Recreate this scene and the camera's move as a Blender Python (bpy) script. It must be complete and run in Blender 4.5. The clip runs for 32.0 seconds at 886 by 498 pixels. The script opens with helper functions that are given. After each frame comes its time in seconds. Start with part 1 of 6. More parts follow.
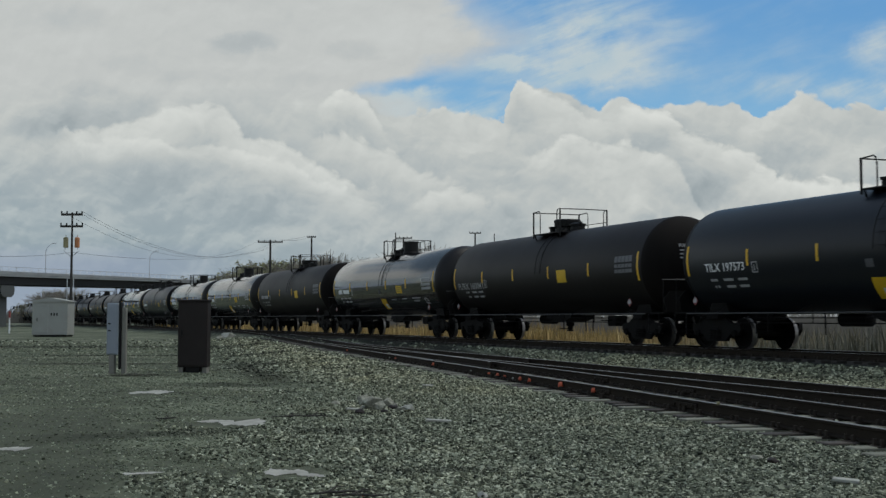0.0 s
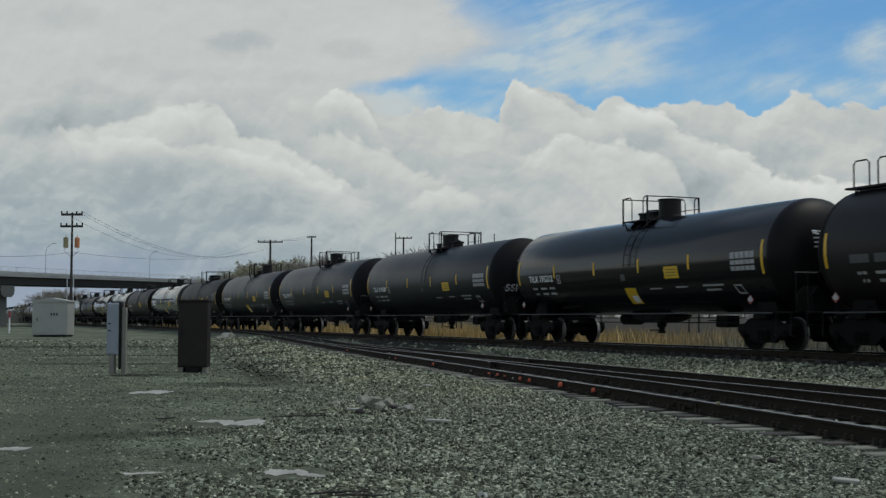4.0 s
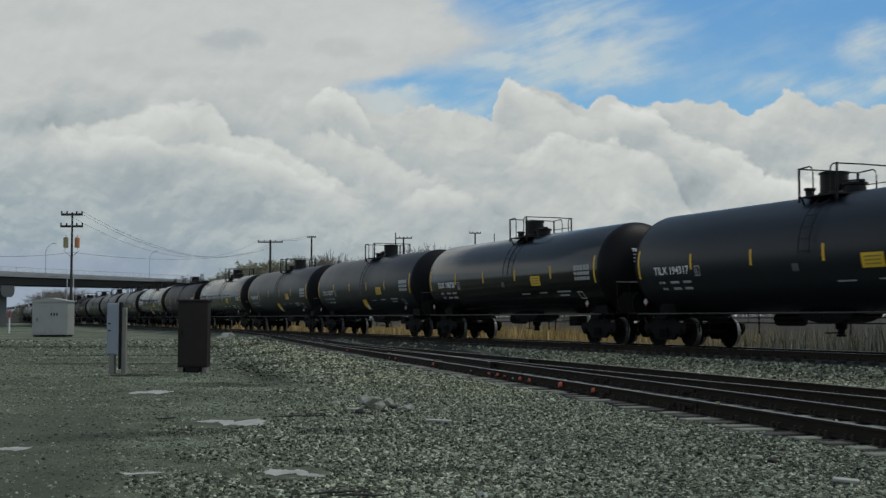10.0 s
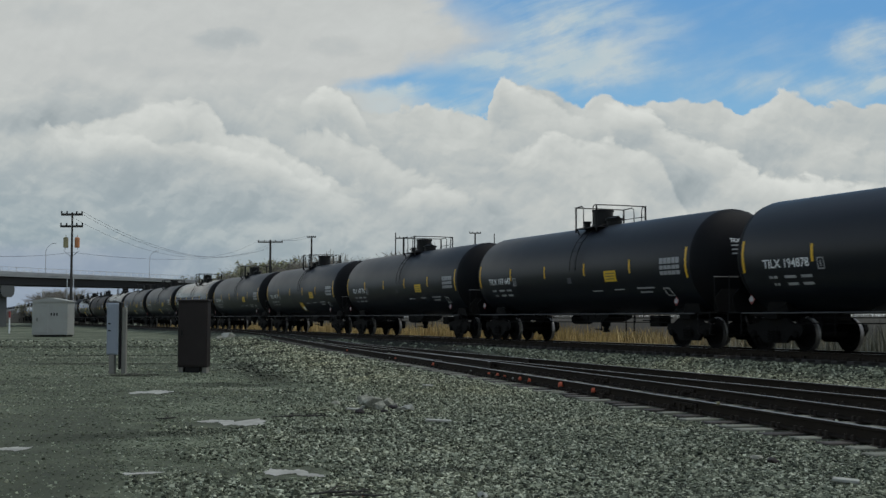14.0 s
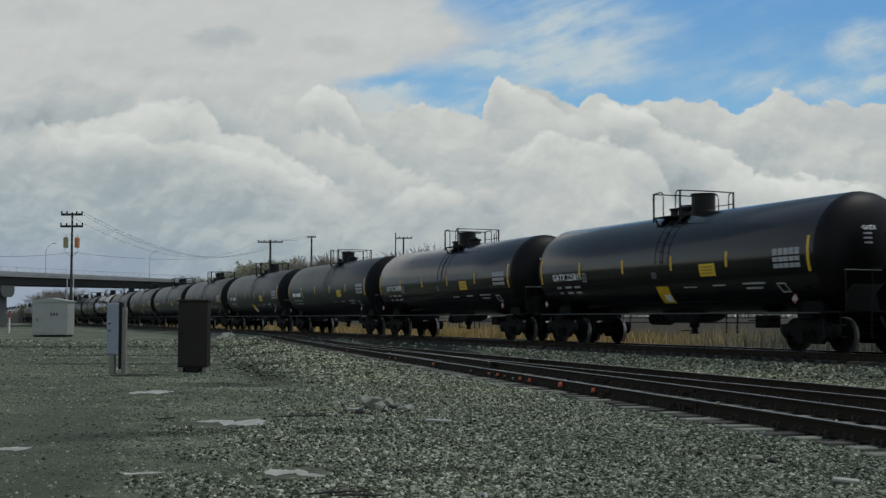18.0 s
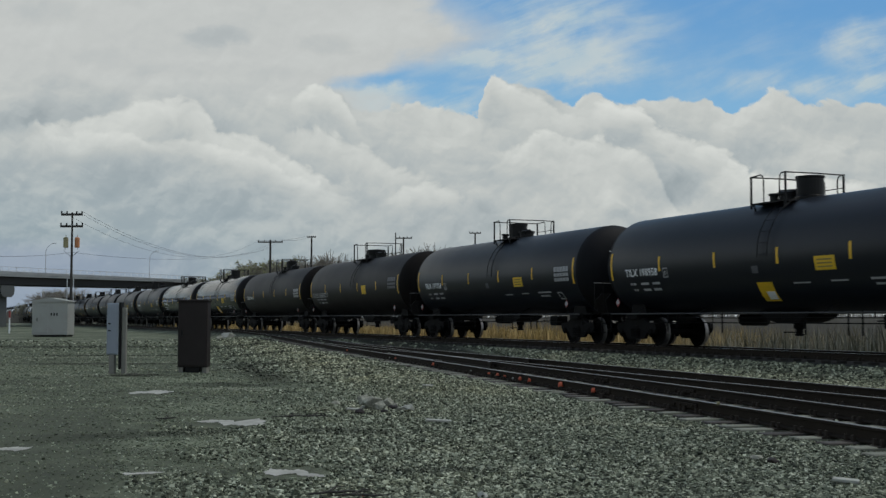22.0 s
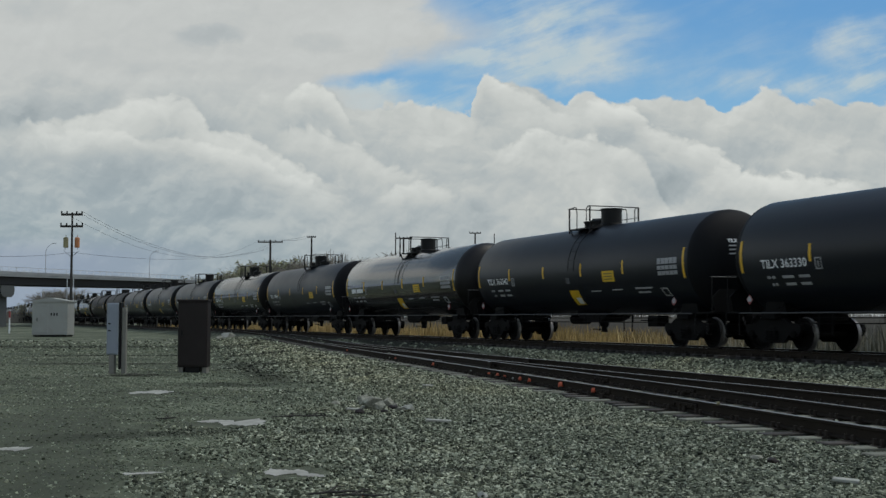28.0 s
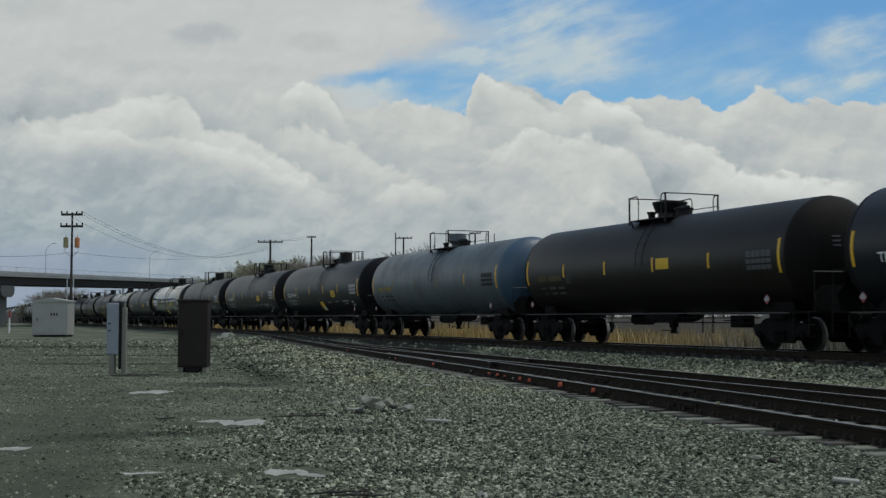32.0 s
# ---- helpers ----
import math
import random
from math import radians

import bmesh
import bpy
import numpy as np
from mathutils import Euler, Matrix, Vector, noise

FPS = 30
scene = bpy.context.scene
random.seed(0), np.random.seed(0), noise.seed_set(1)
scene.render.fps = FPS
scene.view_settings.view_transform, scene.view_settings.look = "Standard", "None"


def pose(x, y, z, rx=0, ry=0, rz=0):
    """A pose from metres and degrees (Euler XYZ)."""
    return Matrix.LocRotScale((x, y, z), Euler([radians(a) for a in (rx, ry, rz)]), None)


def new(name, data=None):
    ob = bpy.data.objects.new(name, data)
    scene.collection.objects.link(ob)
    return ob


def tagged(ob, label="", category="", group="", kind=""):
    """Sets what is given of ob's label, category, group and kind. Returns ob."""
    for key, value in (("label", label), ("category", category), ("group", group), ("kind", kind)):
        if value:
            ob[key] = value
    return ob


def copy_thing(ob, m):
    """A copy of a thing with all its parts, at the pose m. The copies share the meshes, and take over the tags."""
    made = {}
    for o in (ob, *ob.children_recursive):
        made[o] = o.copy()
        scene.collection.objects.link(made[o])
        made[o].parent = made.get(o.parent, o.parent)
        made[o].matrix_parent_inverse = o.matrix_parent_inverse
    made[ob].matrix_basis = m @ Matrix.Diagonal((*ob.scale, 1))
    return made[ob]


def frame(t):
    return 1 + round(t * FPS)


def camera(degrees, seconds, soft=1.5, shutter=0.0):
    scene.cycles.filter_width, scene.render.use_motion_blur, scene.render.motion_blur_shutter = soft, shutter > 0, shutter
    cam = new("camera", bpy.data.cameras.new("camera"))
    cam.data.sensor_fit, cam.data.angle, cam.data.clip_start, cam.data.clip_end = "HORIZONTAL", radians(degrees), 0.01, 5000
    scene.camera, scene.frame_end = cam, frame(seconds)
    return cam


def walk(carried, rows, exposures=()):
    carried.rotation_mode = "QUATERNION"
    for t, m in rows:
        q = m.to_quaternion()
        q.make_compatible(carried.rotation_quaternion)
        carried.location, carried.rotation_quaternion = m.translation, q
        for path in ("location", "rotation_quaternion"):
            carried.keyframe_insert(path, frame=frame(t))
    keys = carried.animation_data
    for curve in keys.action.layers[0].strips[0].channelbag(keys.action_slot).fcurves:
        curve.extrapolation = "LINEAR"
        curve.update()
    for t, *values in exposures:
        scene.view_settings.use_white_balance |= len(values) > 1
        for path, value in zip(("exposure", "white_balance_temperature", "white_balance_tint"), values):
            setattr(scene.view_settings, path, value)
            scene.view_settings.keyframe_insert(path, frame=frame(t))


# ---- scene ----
cam = camera(40.94, 32.0, soft=1.4, shutter=0.12)
EYE = (0.0, 0.0, 1.4)
STAND = pose(*EYE, 93.35, 0, 0)
walk(cam, [(0.0, STAND), (32.0, STAND)], exposures=[(0.0, 0.0, 6500, 4.0), (32.0, 0.0, 6500, 4.0)])

# ---------------------------------------------------------------- light
SUN_EL, SUN_AZ = radians(63), radians(80)
world = bpy.data.worlds.new("sky_light")
scene.world = world
world.use_nodes = True
wt = world.node_tree
wt.nodes.clear()


def sky_world():
    n = wt.nodes
    out, bg = n.new("ShaderNodeOutputWorld"), n.new("ShaderNodeBackground")
    sky = n.new("ShaderNodeTexSky")
    sky.sky_type, sky.sun_disc = "NISHITA", False
    sky.sun_elevation, sky.sun_rotation = SUN_EL, SUN_AZ
    co, mp, noi, ramp, mix = (n.new("ShaderNodeTexCoord"), n.new("ShaderNodeMapping"), n.new("ShaderNodeTexNoise"),
                              n.new("ShaderNodeValToRGB"), n.new("ShaderNodeMix"))
    mp.inputs["Scale"].default_value = (1.3, 1.3, 2.0)
    noi.inputs["Scale"].default_value, noi.inputs["Detail"].default_value = 1.3, 5
    ramp.color_ramp.elements[0].position, ramp.color_ramp.elements[1].position = 0.25, 0.70
    mix.data_type = "RGBA"
    mix.inputs[7].default_value = (5.45, 5.5, 5.6, 1)
    wt.links.new(co.outputs["Generated"], mp.inputs[0])
    wt.links.new(mp.outputs[0], noi.inputs[0])
    wt.links.new(noi.outputs[0], ramp.inputs[0])
    # cloud thins out overhead, where the blue shows through
    sep, rise, less = n.new("ShaderNodeSeparateXYZ"), n.new("ShaderNodeMapRange"), n.new("ShaderNodeMath")
    rise.inputs[1].default_value, rise.inputs[2].default_value, rise.inputs[3].default_value, rise.inputs[4].default_value = 0.45, 0.85, 0.92, 0.10
    less.operation = "MULTIPLY"
    wt.links.new(co.outputs["Generated"], sep.inputs[0])
    wt.links.new(sep.outputs[2], rise.inputs[0])
    wt.links.new(rise.outputs[0], less.inputs[0])
    wt.links.new(ramp.outputs[0], less.inputs[1])
    wt.links.new(less.outputs[0], mix.inputs[0])
    wt.links.new(sky.outputs[0], mix.inputs[6])
    wt.links.new(mix.outputs[2], bg.inputs[0])
    bg.inputs[1].default_value = 0.125
    wt.links.new(bg.outputs[0], out.inputs[0])


sky_world()
sun_data = bpy.data.lights.new("sun", "SUN")
sun_data.energy, sun_data.angle, sun_data.color = 1.15, radians(22), (1.0, 0.94, 0.85)
sun = new("sun", sun_data)
sun.rotation_euler = (math.pi / 2 - SUN_EL, 0, math.pi - SUN_AZ)


# ---------------------------------------------------------------- node helpers
class Nodes:
    def __init__(self, tree):
        self.t = tree

    def put(self, v, sock):
        if isinstance(v, bpy.types.NodeSocket):
            self.t.links.new(v, sock)
        elif v is not None:
            sock.default_value = v

    def math(self, op, a, b=None, c=None, clamp=False):
        n = self.t.nodes.new("ShaderNodeMath")
        n.operation, n.use_clamp = op, clamp
        for v, s in zip((a, b, c), n.inputs):
            self.put(v, s)
        return n.outputs[0]

    def noise(self, vec, scale, detail=4, rough=0.55, dist=0.0):
        n = self.t.nodes.new("ShaderNodeTexNoise")
        self.put(vec, n.inputs["Vector"])
        n.inputs["Scale"].default_value, n.inputs["Detail"].default_value = scale, detail
        n.inputs["Roughness"].default_value, n.inputs["Distortion"].default_value = rough, dist
        return n.outputs[0]

    def voronoi(self, vec, scale, out="Distance", feature="F1"):
        n = self.t.nodes.new("ShaderNodeTexVoronoi")
        n.feature = feature
        self.put(vec, n.inputs["Vector"])
        n.inputs["Scale"].default_value = scale
        return n.outputs[out]

    def ramp(self, fac, stops, smooth=False):
        n = self.t.nodes.new("ShaderNodeValToRGB")
        r = n.color_ramp
        r.interpolation = "EASE" if smooth else "LINEAR"
        while len(r.elements) < len(stops):
            r.elements.new(0.5)
        for e, (p, c) in zip(r.elements, stops):
            e.position = p
            e.color = (c, c, c, 1) if isinstance(c, (int, float)) else (*c, 1)
        self.put(fac, n.inputs[0])
        return n.outputs[0]

    def step(self, v, lo, hi):
        n = self.t.nodes.new("ShaderNodeMapRange")
        n.interpolation_type = "SMOOTHSTEP"
        self.put(v, n.inputs[0])
        self.put(lo, n.inputs[1])
        self.put(hi, n.inputs[2])
        return n.outputs[0]

    def mix(self, fac, a, b, mode="MIX"):
        n = self.t.nodes.new("ShaderNodeMix")
        n.data_type, n.blend_type = "RGBA", mode
        self.put(fac, n.inputs[0])
        for v, s in ((a, n.inputs[6]), (b, n.inputs[7])):
            self.put((*v, 1) if isinstance(v, tuple) and len(v) == 3 else v, s)
        return n.outputs[2]

    def xyz(self, vec):
        n = self.t.nodes.new("ShaderNodeSeparateXYZ")
        self.put(vec, n.inputs[0])
        return n.outputs

    def vec(self, x, y, z):
        n = self.t.nodes.new("ShaderNodeCombineXYZ")
        for v, s in zip((x, y, z), n.inputs):
            self.put(v, s)
        return n.outputs[0]

    def coord(self, which="Object"):
        return self.t.nodes.new("ShaderNodeTexCoord").outputs[which]

    def chance(self):
        return self.t.nodes.new("ShaderNodeObjectInfo").outputs["Random"]

    def island(self):
        return self.t.nodes.new("ShaderNodeNewGeometry").outputs["Random Per Island"]

    def bump(self, height, strength=0.3, distance=0.02):
        n = self.t.nodes.new("ShaderNodeBump")
        n.inputs["Strength"].default_value, n.inputs["Distance"].default_value = strength, distance
        self.put(height, n.inputs["Height"])
        return n.outputs[0]


def blank(name):
    m = bpy.data.materials.new(name)
    m.use_nodes = True
    m.node_tree.nodes.clear()
    k = Nodes(m.node_tree)
    out = m.node_tree.nodes.new("ShaderNodeOutputMaterial")
    b = m.node_tree.nodes.new("ShaderNodeBsdfPrincipled")
    m.node_tree.links.new(b.outputs[0], out.inputs[0])
    return m, k, b


def surface(name, color, rough=0.6, metal=0.0, grain=20.0, vary=0.25, spots=1.2, relief=0.2, depth=0.004, coat=0.0, spec=0.5,
            random_tone=0.0, dirt=None, dirt_amount=0.0):
    """Paint, metal, wood or stone: base colour with grain, blotches, wear and a fine relief."""
    m, k, b = blank(name)
    co = k.coord()
    fine, broad = k.noise(co, grain, 5, 0.6), k.noise(co, spots, 4, 0.6)
    tone = k.math("ADD", k.math("MULTIPLY", k.math("SUBTRACT", fine, 0.5), vary), k.math("MULTIPLY", k.math("SUBTRACT", broad, 0.5), vary * 1.6))
    if random_tone:
        tone = k.math("ADD", tone, k.math("MULTIPLY", k.math("SUBTRACT", k.chance(), 0.5), random_tone))
    gain = k.math("ADD", tone, 1.0)
    g = k.vec(gain, gain, gain)
    col = k.mix(1.0, color, g, "MULTIPLY")
    if dirt:
        col = k.mix(k.math("MULTIPLY", k.step(k.noise(co, spots * 1.7, 6, 0.65), 0.45, 0.75), dirt_amount), col, dirt)
    k.put(col, b.inputs["Base Color"])
    k.put(k.math("ADD", rough, k.math("MULTIPLY", k.math("SUBTRACT", broad, 0.5), 0.25)), b.inputs["Roughness"])
    b.inputs["Metallic"].default_value = metal
    b.inputs["Specular IOR Level"].default_value = spec
    b.inputs["Coat Weight"].default_value = coat
    b.inputs["Coat Roughness"].default_value = 0.12
    if relief:
        k.put(k.bump(fine, relief, depth), b.inputs["Normal"])
    return m


# ---------------------------------------------------------------- mesh helpers
def part(name, bm, material, parent=None, label="", smooth=False):
    me = bpy.data.meshes.new(name)
    bm.to_mesh(me)
    bm.free()
    if smooth:
        for p in me.polygons:
            p.use_smooth = True
    return dress(name, me, material, parent, label)


def dress(name, me, material, parent=None, label=""):
    if material and not me.materials:
        me.materials.append(material)
    ob = new(name, me)
    if parent:
        ob.parent = parent
    if label:
        ob["label"] = label
    return ob


def empty(name, label, category, group="", kind=""):
    ob = new(name)
    ob.empty_display_size = 0.2
    return tagged(ob, label, category, group, kind)


def box(bm, x0, x1, y0, y1, z0, z1, bevel=0.0):
    r = bmesh.ops.create_cube(bm, size=1.0, matrix=Matrix.LocRotScale(((x0 + x1) / 2, (y0 + y1) / 2, (z0 + z1) / 2), None,
                                                                       (x1 - x0, y1 - y0, z1 - z0)))
    if bevel:
        es = list({e for v in r["verts"] for e in v.link_edges})
        bmesh.ops.bevel(bm, geom=es, offset=bevel, segments=1, affect="EDGES")


def rod(bm, pts, r, sides=6, closed=False):
    """A tube of radius r through the points."""
    pts = [Vector(p) for p in pts]
    rings = []
    n = len(pts)
    for i, p in enumerate(pts):
        a, b = pts[max(i - 1, 0)], pts[min(i + 1, n - 1)]
        d = (b - a).normalized()
        up = Vector((0, 0, 1)) if abs(d.z) < 0.9 else Vector((1, 0, 0))
        e1 = d.cross(up).normalized()
        e2 = e1.cross(d)
        rr = r[i] if isinstance(r, (list, tuple)) else r
        rings.append([bm.verts.new(p + (e1 * math.cos(t) + e2 * math.sin(t)) * rr) for t in (2 * math.pi * j / sides for j in range(sides))])
    for ra, rb in zip(rings, rings[1:]):
        for j in range(sides):
            bm.faces.new((ra[j], ra[(j + 1) % sides], rb[(j + 1) % sides], rb[j]))
    bm.faces.new(rings[0][::-1])
    bm.faces.new(rings[-1])


def lathe(bm, profile, axis="z", sides=20, at=(0, 0, 0)):
    """Turns (radius, height) pairs round an axis through at."""
    at = Vector(at)

    def spot(r, h, t):
        c, s = r * math.cos(t), r * math.sin(t)
        return at + {"z": Vector((c, s, h)), "y": Vector((s, h, c)), "x": Vector((h, c, s))}[axis]
    rings = []
    for r, h in profile:
        if r < 1e-5:
            rings.append([bm.verts.new(spot(0, h, 0))])
        else:
            rings.append([bm.verts.new(spot(r, h, 2 * math.pi * j / sides)) for j in range(sides)])
    for ra, rb in zip(rings, rings[1:]):
        for j in range(sides):
            q = [ra[j % len(ra)], ra[(j + 1) % len(ra)], rb[(j + 1) % len(rb)], rb[j % len(rb)]]
            q = list(dict.fromkeys(q))
            if len(q) > 2:
                bm.faces.new(q)
    for ring, flip in ((rings[0], True), (rings[-1], False)):
        if len(ring) > 1:
            bm.faces.new(ring[::-1] if flip else ring)
    bmesh.ops.recalc_face_normals(bm, faces=bm.faces)


def prism(bm, outline, y0, y1):
    """A plate: an (x, z) outline with thickness from y0 to y1."""
    a = [bm.verts.new((x, y0, z)) for x, z in outline]
    b = [bm.verts.new((x, y1, z)) for x, z in outline]
    bm.faces.new(a)
    bm.faces.new(b[::-1])
    n = len(a)
    for i in range(n):
        bm.faces.new((a[i], b[i], b[(i + 1) % n], a[(i + 1) % n]))
    bmesh.ops.recalc_face_normals(bm, faces=bm.faces)


# ---------------------------------------------------------------- plan
LEAN = math.atan(884 / 2100)          # main line's angle to the line of sight
DIR = Vector((-math.sin(LEAN), math.cos(LEAN), 0))
SIDE = Vector((math.cos(LEAN), math.sin(LEAN), 0))
MAIN_D, MAIN_Z = 22.0, 0.517          # distance to the main line, height of its rail heads
SIDING_LEAN = math.atan(509 / 2100)
SDIR = Vector((-math.sin(SIDING_LEAN), math.cos(SIDING_LEAN), 0))
SSIDE = Vector((math.cos(SIDING_LEAN), math.sin(SIDING_LEAN), 0))


def main_at(s, off=0.0, z=0.0):
    return SIDE * (MAIN_D + off) + DIR * s + Vector((0, 0, z))


def siding_at(u, d, off=0.0):
    """A siding at distance d that bends into the main line; u runs along it."""
    u0, u1 = 52.0, 108.0
    p0, p1 = SSIDE * d + SDIR * u0, main_at(104.0)
    if u <= u0:
        p, t, z = SSIDE * d + SDIR * u, SDIR, 0.2
    elif u >= u1:
        p, t, z = p1 + DIR * (u - u1), DIR, MAIN_Z
    else:
        k = (u - u0) / (u1 - u0)
        m0, m1 = SDIR * (u1 - u0), DIR * (u1 - u0)
        p = p0 * (2 * k**3 - 3 * k**2 + 1) + m0 * (k**3 - 2 * k**2 + k) + p1 * (-2 * k**3 + 3 * k**2) + m1 * (k**3 - k**2)
        t = (p0 * (6 * k**2 - 6 * k) + m0 * (3 * k**2 - 4 * k + 1) + p1 * (6 * k - 6 * k**2) + m1 * (3 * k**2 - 2 * k)).normalized()
        z = 0.2 + (MAIN_Z - 0.2) * k * k * (3 - 2 * k)
    nrm = Vector((t.y, -t.x, 0))
    return p + nrm * off + Vector((0, 0, z)), t


def branch_at(u, off=0.0):
    """The second siding, which runs into the first by a turnout; u runs along the first."""
    if u < 50:
        d, slope = 11.65 - 0.068 * (u - 14), -0.068
    elif u < 70.6:
        q = u - 50
        d, slope = 9.202 - 0.068 * q + 0.00165 * q * q, -0.068 + 0.0033 * q
    else:
        d, slope = 8.502, 0.0
    p, t = siding_at(u, d)
    t = (t + Vector((t.y, -t.x, 0)) * slope).normalized()
    return p + Vector((t.y, -t.x, 0)) * off, t


def smooth01(v, a, b):
    v = np.clip((v - a) / (b - a), 0, 1)
    return v * v * (3 - 2 * v)


def wob(x, y, f, seed=0.0):
    """Cheap smooth noise from crossing sines, about -1 to 1."""
    return (np.sin(x * f + 1.7 * np.sin(y * f * 0.8 + seed)) + np.sin(y * f * 1.1 + 1.3 * np.sin(x * f * 0.7 + seed * 2 + 1.0))
            + 0.6 * np.sin((x + y) * f * 1.9 + seed)) / 2.6


# rain puddles: left and right end, distance, half depth
PUDDLES = [(-6.10, -5.25, 23.3, 1.0), (-3.42, -2.42, 16.6, 0.95), (-1.70, -1.05, 11.15, 0.42), (-5.10, -4.55, 13.2, 0.35),
           (-3.0, -2.6, 11.15, 0.16)]


def in_puddle(x, y):
    """Least squared elliptic distance to a puddle's middle, 1 at its rim."""
    q = np.full(np.shape(x), 99.0)
    for x0, x1, py, dep in PUDDLES:
        q = np.minimum(q, ((x - (x0 + x1) / 2) / (x1 - x0) * 2) ** 2 + ((y - py) / dep) ** 2)
    return q


def ground_z(x, y):
    x, y = np.asarray(x, float), np.asarray(y, float)
    e = x * SIDE.x + y * SIDE.y - MAIN_D
    near = smooth01(e, -3.6, -1.75)
    far = 1 - smooth01(e, 1.75, 4.5)
    bed = near * far * 0.30
    low = -0.5 * smooth01(e, 3.0, 6.0) * (1 - smooth01(e, 200, 300))
    es = x * SSIDE.x + y * SSIDE.y
    stony = smooth01(es, 3.5, 7.0)
    away = 1 - smooth01(np.hypot(x, y), 120, 200)
    rough = (0.035 * wob(x, y, 0.45) + 0.02 * wob(x, y, 1.3, 2.0)) * (0.5 + stony) + 0.012 * wob(x, y, 3.7, 4.0)
    dip = -0.05 * np.exp(-((es - 2.8) / 1.5) ** 2)
    keep = 1 - smooth01(e, -3.4, -2.0) * (1 - smooth01(e, 2.0, 3.5))
    flat = 1 - smooth01(es, 6.5, 7.3)
    # ballast shoulder heaped beside the siding
    heap = 0.13 * np.exp(-((es - 5.3 - 0.35 * wob(x, y, 0.35)) / 1.15) ** 2) * smooth01(y, 17, 25) * (1 - smooth01(y, 75, 105)) * (1 - smooth01(es, 6.6, 7.2))
    pan = 1 - smooth01(in_puddle(x, y), 1.7, 4.0)
    return heap + bed + low + (rough * (0.25 + 0.75 * flat) + dip) * away * keep * (1 - pan) - 0.03 - 0.012 * pan


# ---------------------------------------------------------------- materials
def damp_marks(k, x, y, es, mid):
    """Damp wheel ruts across the lot and a wet hollow along the foot of the ballast shoulder, 0 dry to 1 wet."""
    total = None
    for y0, lean, x0, x1, wide in ((29.6, 0.12, -9.5, -5.8, 0.6), (38.0, 0.1, -14.0, -4.0, 1.2), (46.0, 0.05, -16.0, -5.0, 1.3), (60.0, 0.0, -24.0, -8.0, 2.5),
                                   (14.6, 0.5, -5.5, -2.2, 0.8), (26.4, 0.06, -6.4, -2.9, 1.0), (15.6, -0.1, -2.6, -0.2, 0.5), (33.6, 0.0, -8.4, -5.4, 0.5), (11.6, 0.1, -1.4, 1.2, 0.35)):
        off = k.math("ADD", k.math("SUBTRACT", y, k.math("ADD", y0, k.math("MULTIPLY", k.math("SUBTRACT", x, (x0 + x1) / 2), lean))), k.math("MULTIPLY", k.math("SUBTRACT", mid, 0.5), 2.5 * wide))
        rut = k.math("MULTIPLY", k.step(k.math("ABSOLUTE", off), wide, wide * 0.3), k.math("MULTIPLY", k.step(x, x0, x0 + 1.5), k.step(x, x1, x1 - 1.5)))
        total = rut if total is None else k.math("MAXIMUM", total, rut)
    foot = k.math("ADD", k.math("SUBTRACT", es, 2.7), k.math("MULTIPLY", k.math("SUBTRACT", mid, 0.5), 1.4))
    foot = k.math("MULTIPLY", k.step(k.math("ABSOLUTE", foot), 0.8, 0.1), k.math("MULTIPLY", k.step(y, 25.0, 29.0), k.step(y, 46.0, 36.0)))
    return k.math("MAXIMUM", total, foot)


